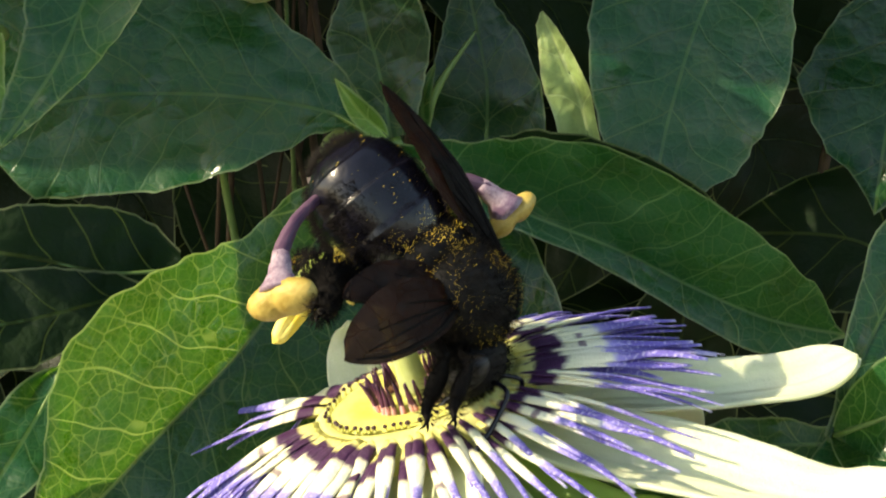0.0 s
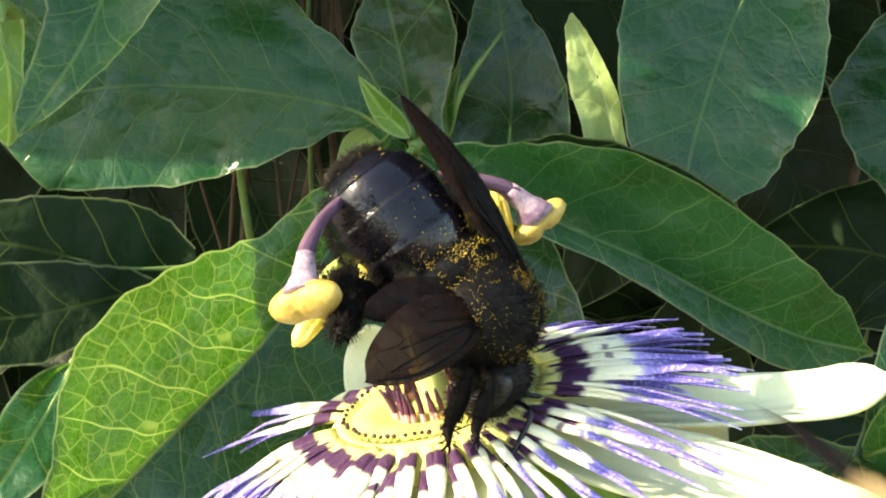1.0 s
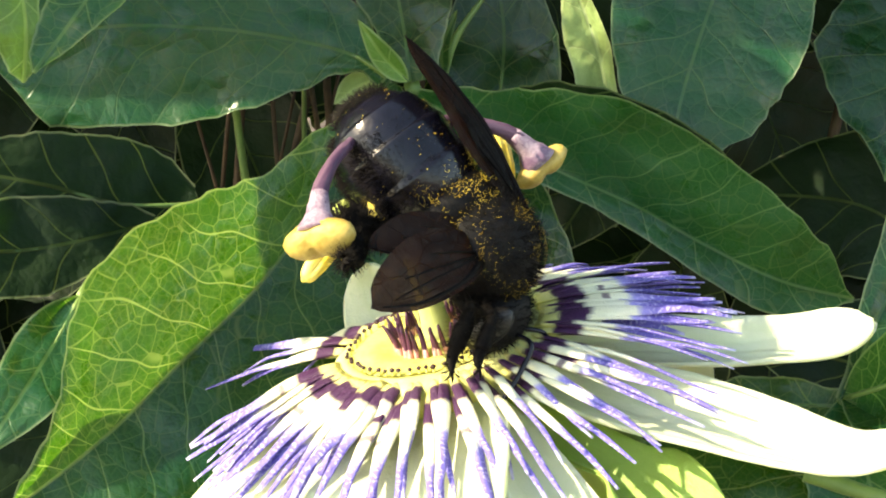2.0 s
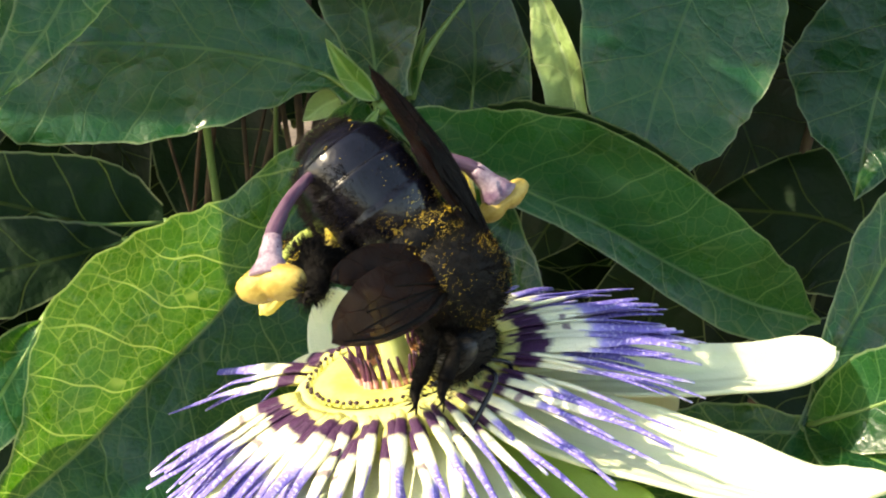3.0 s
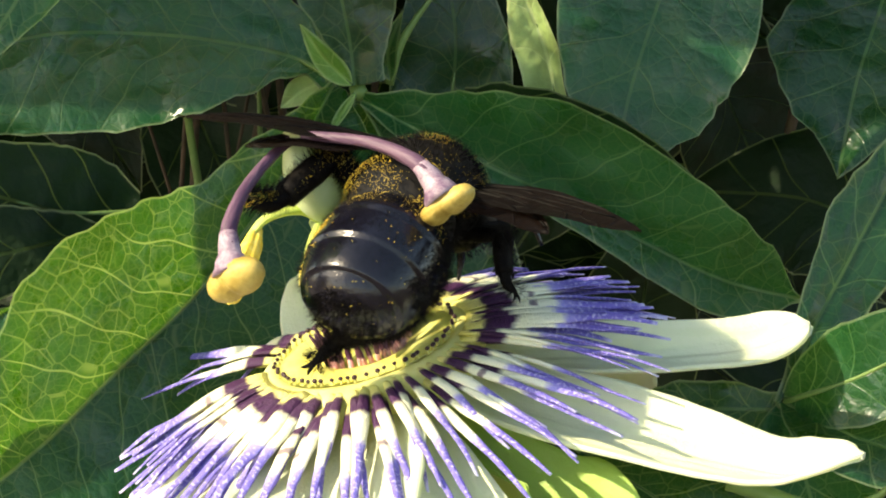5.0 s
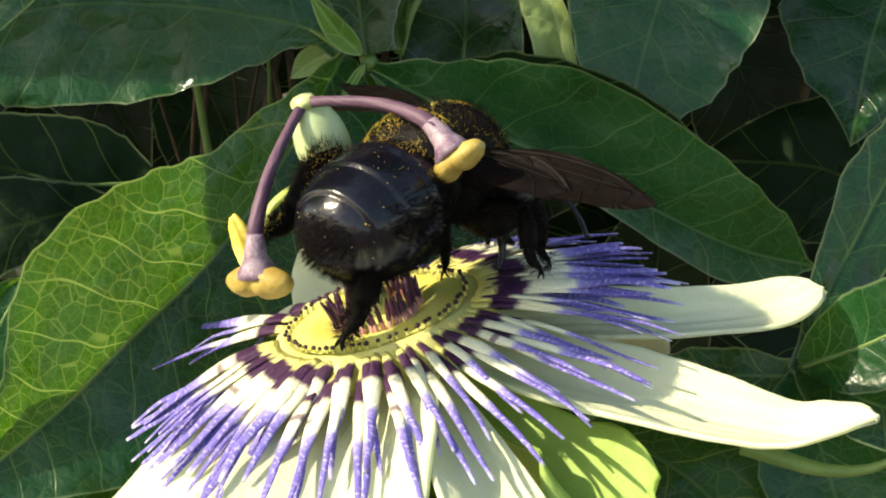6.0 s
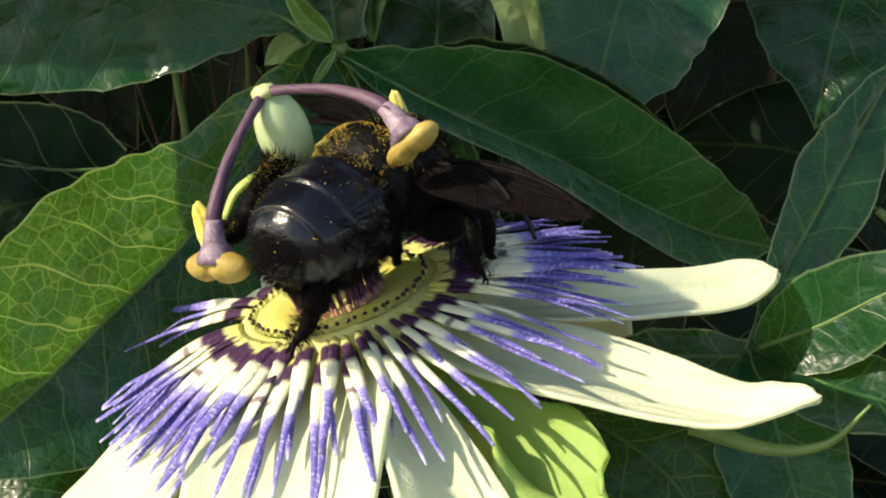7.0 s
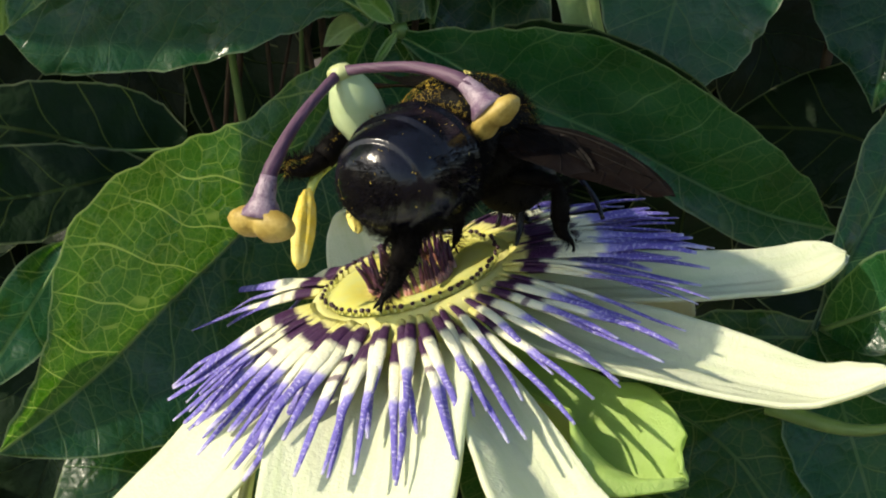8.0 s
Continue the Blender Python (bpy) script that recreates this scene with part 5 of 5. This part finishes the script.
# feet and wing directions in the bee's space, feeding head down (A), turning (B), clambering round (C)
FEET = {
    ("fore_leg", -1): ((0.0, (11.3, -8.6, -3.9)), (3.2, (11.3, -8.6, -3.9)), (3.7, (11.5, -5.5, -8.2)), (8.0, (11.9, -3.1, -8.1))),
    ("fore_leg", 1): ((0.0, (13.2, 6.4, -5.2)), (3.2, (13.2, 6.4, -5.2)), (3.7, (10.5, 5.0, -8.4)), (8.0, (9.5, 7.2, -8.8))),
    ("middle_leg", -1): ((0.0, (10.0, -7.6, -6.2)), (3.2, (10.0, -7.6, -6.2)), (3.7, (1.0, -9.5, -6.0)), (4.5, (-1.1, -9.7, -5.4)), (5.8, (4.4, -8.4, -8.5)), (7.0, (4.0, -8.4, -8.6)), (7.5, (8.8, -6.6, -9.4)), (8.0, (8.8, -6.6, -9.4))),
    ("middle_leg", 1): ((0.0, (8.0, 6.0, -8.0)), (3.2, (8.0, 6.0, -8.0)), (3.7, (1.0, 7.0, -9.0)), (8.0, (-0.2, 7.9, -9.4))),
    ("hind_leg", -1): ((0.0, (-1.8, -15.0, -4.5)), (3.2, (-1.8, -15.0, -4.5)), (3.5, (-2.2, -9.8, -10.0)), (3.65, (-6.5, -5.0, -12.5)), (3.8, (-11.0, 0.0, -11.0)), (4.0, (-11.7, 2.5, -10.4)), (4.5, (-11.6, 5.2, -9.9)), (5.8, (-9.0, 1.1, -14.0)), (7.0, (-9.6, 1.0, -13.5)), (7.5, (-8.3, 2.5, -16.1)), (8.0, (-8.3, 2.5, -16.1))),
    ("hind_leg", 1): ((0.0, (-4.0, 4.5, -8.0)), (3.1, (-4.0, 4.5, -8.0)), (3.3, (-7.0, 8.5, 0.0)), (3.5, (-11.5, 6.2, 7.0)), (3.7, (-10.3, 7.6, 6.5)), (3.9, (-8.3, 9.4, 6.3)), (4.1, (-7.4, 9.0, 5.6)), (4.3, (-7.3, 9.6, 5.9)), (4.5, (-6.6, 8.8, 3.5)), (4.7, (-6.6, 9.2, 3.0)), (5.8, (-10.1, 8.5, -4.9)), (7.0, (-10.3, 8.4, -4.2)), (7.5, (-7.0, 13.9, -2.7)), (8.0, (-7.0, 13.9, -2.7))),
}
WINGS = {
    ("forewing", -1): ((0.0, (-0.02, -0.97, -0.24), (0.1, -0.3, 0.9)), (3.0, (-0.02, -0.97, -0.24), (0.1, -0.3, 0.9)), (3.3, (-0.15, -0.85, -0.5), (0.3, -0.6, 0.7)), (3.6, (0.0, -0.98, -0.2), (0.55, 0, 0.75)),
                       (4.0, (-0.2, -0.97, -0.1), (0.2, -0.05, 0.85)), (4.5, (-0.21, -0.98, 0.05), (0.18, -0.05, 0.85)), (5.8, (0.10, -0.96, -0.27), (-0.51, -0.04, 0.87)), (7.0, (0.09, -0.96, -0.29), (-0.47, -0.05, 0.90)), (7.5, (0.03, -0.96, -0.36), (-0.55, -0.03, 0.86)), (8.0, (0.02, -0.97, -0.39), (-0.55, -0.03, 0.86))),
    ("hindwing", -1): ((0.0, (-0.25, -0.91, -0.32), (0.1, -0.3, 0.9)), (3.0, (-0.25, -0.91, -0.32), (0.1, -0.3, 0.9)), (3.3, (-0.35, -0.75, -0.5), (0.3, -0.6, 0.7)), (3.6, (-0.2, -0.96, -0.2), (0.55, 0, 0.75)),
                       (4.0, (-0.4, -0.91, -0.1), (0.2, -0.05, 0.85)), (4.5, (-0.4, -0.91, 0.05), (0.18, -0.05, 0.85)), (5.8, (0.03, -0.97, -0.30), (-0.51, -0.04, 0.87)), (7.0, (0.02, -0.97, -0.31), (-0.47, -0.05, 0.90)), (7.5, (-0.04, -0.95, -0.40), (-0.55, -0.03, 0.86)), (8.0, (-0.04, -0.95, -0.42), (-0.55, -0.03, 0.86))),
    ("forewing", 1): ((0.0, (-0.985, -0.04, 0.12), (0.1, -0.15, 0.95)), (3.2, (-0.985, -0.04, 0.12), (0.1, -0.15, 0.95)), (3.35, (-0.97, -0.2, 0.10), (0.1, 0.0, 1)), (3.5, (-0.87, -0.48, 0.06), (0.1, 0.1, 1)), (4.0, (-0.93, -0.37, 0.06), (0.1, 0.1, 1)), (4.7, (-0.95, -0.32, 0.08), (0, 0, 1)), (5.0, (-0.5, 0.8, 0.2), (0, 0, 1)), (5.8, (0.45, 0.86, 0.26), (0.04, 0.03, 1.00)), (7.0, (0.47, 0.86, 0.23), (0.09, 0.03, 1.00)), (8.0, (0.60, 0.76, 0.24), (-0.00, 0.04, 1.00))),
    ("hindwing", 1): ((0.0, (-0.98, 0.05, 0.15), (0.1, 0.0, 0.95)), (3.2, (-0.98, 0.05, 0.15), (0.1, 0.0, 0.95)), (3.35, (-0.98, -0.12, 0.10), (0.1, 0.0, 1)), (3.5, (-0.92, -0.38, 0.05), (0.1, 0.1, 1)), (4.0, (-0.97, -0.25, 0.05), (0.1, 0.1, 1)), (4.7, (-0.96, -0.22, 0.06), (0, 0, 1)), (5.0, (-0.6, 0.75, 0.15), (0, 0, 1)), (5.8, (0.18, 0.96, 0.16), (0.04, 0.03, 1.00)), (8.0, (0.28, 0.95, 0.16), (-0.00, 0.04, 1.00))),
}
# droop of the abdomen about the waist, in degrees
DROOP = ((0.0, 0), (3.4, 0), (3.7, -10), (4.0, -18), (4.5, -25), (5.8, -26), (6.5, -24), (7.5, -25), (8.0, -25))
WAIST = Matrix.Translation(Vector((0.5, 0, -0.5)) * MM)


def motions():
    walk(bee, BEE_PATH)
    walk(honey_bee, FLY_PATH)
    walk(BEE_PARTS["abdomen"], [(t, WAIST @ Matrix.Rotation(radians(a), 4, "Y") @ WAIST.inverted()) for t, a in DROOP])
    for key, rows in FEET.items():
        ob, hip = BEE_PARTS[key]
        walk(ob, [(t, aim(hip, Vector(foot) - Vector(hip), (-1, 0, -0.3) if key == ("hind_leg", -1) else (0.35, 0.15, 1) if key == ("hind_leg", 1) else (0.2, 0.5 * key[1], 1))) for t, foot in rows])
    for key, rows in WINGS.items():
        ob, base = BEE_PARTS[key]
        walk(ob, [(t, aim(base, d, up)) for t, d, up in rows])
    walk(style_left, STYLE_L_ROWS)
    walk(style_right, STYLE_R_ROWS)
    for moved, rows in ((stamen_left, STAMEN_L_ROWS), (anther_left, ANTHER_L_ROWS), (stamen_mid, STAMEN_M_ROWS), (anther_mid, ANTHER_M_ROWS)):
        walk(moved, rows)


motions()
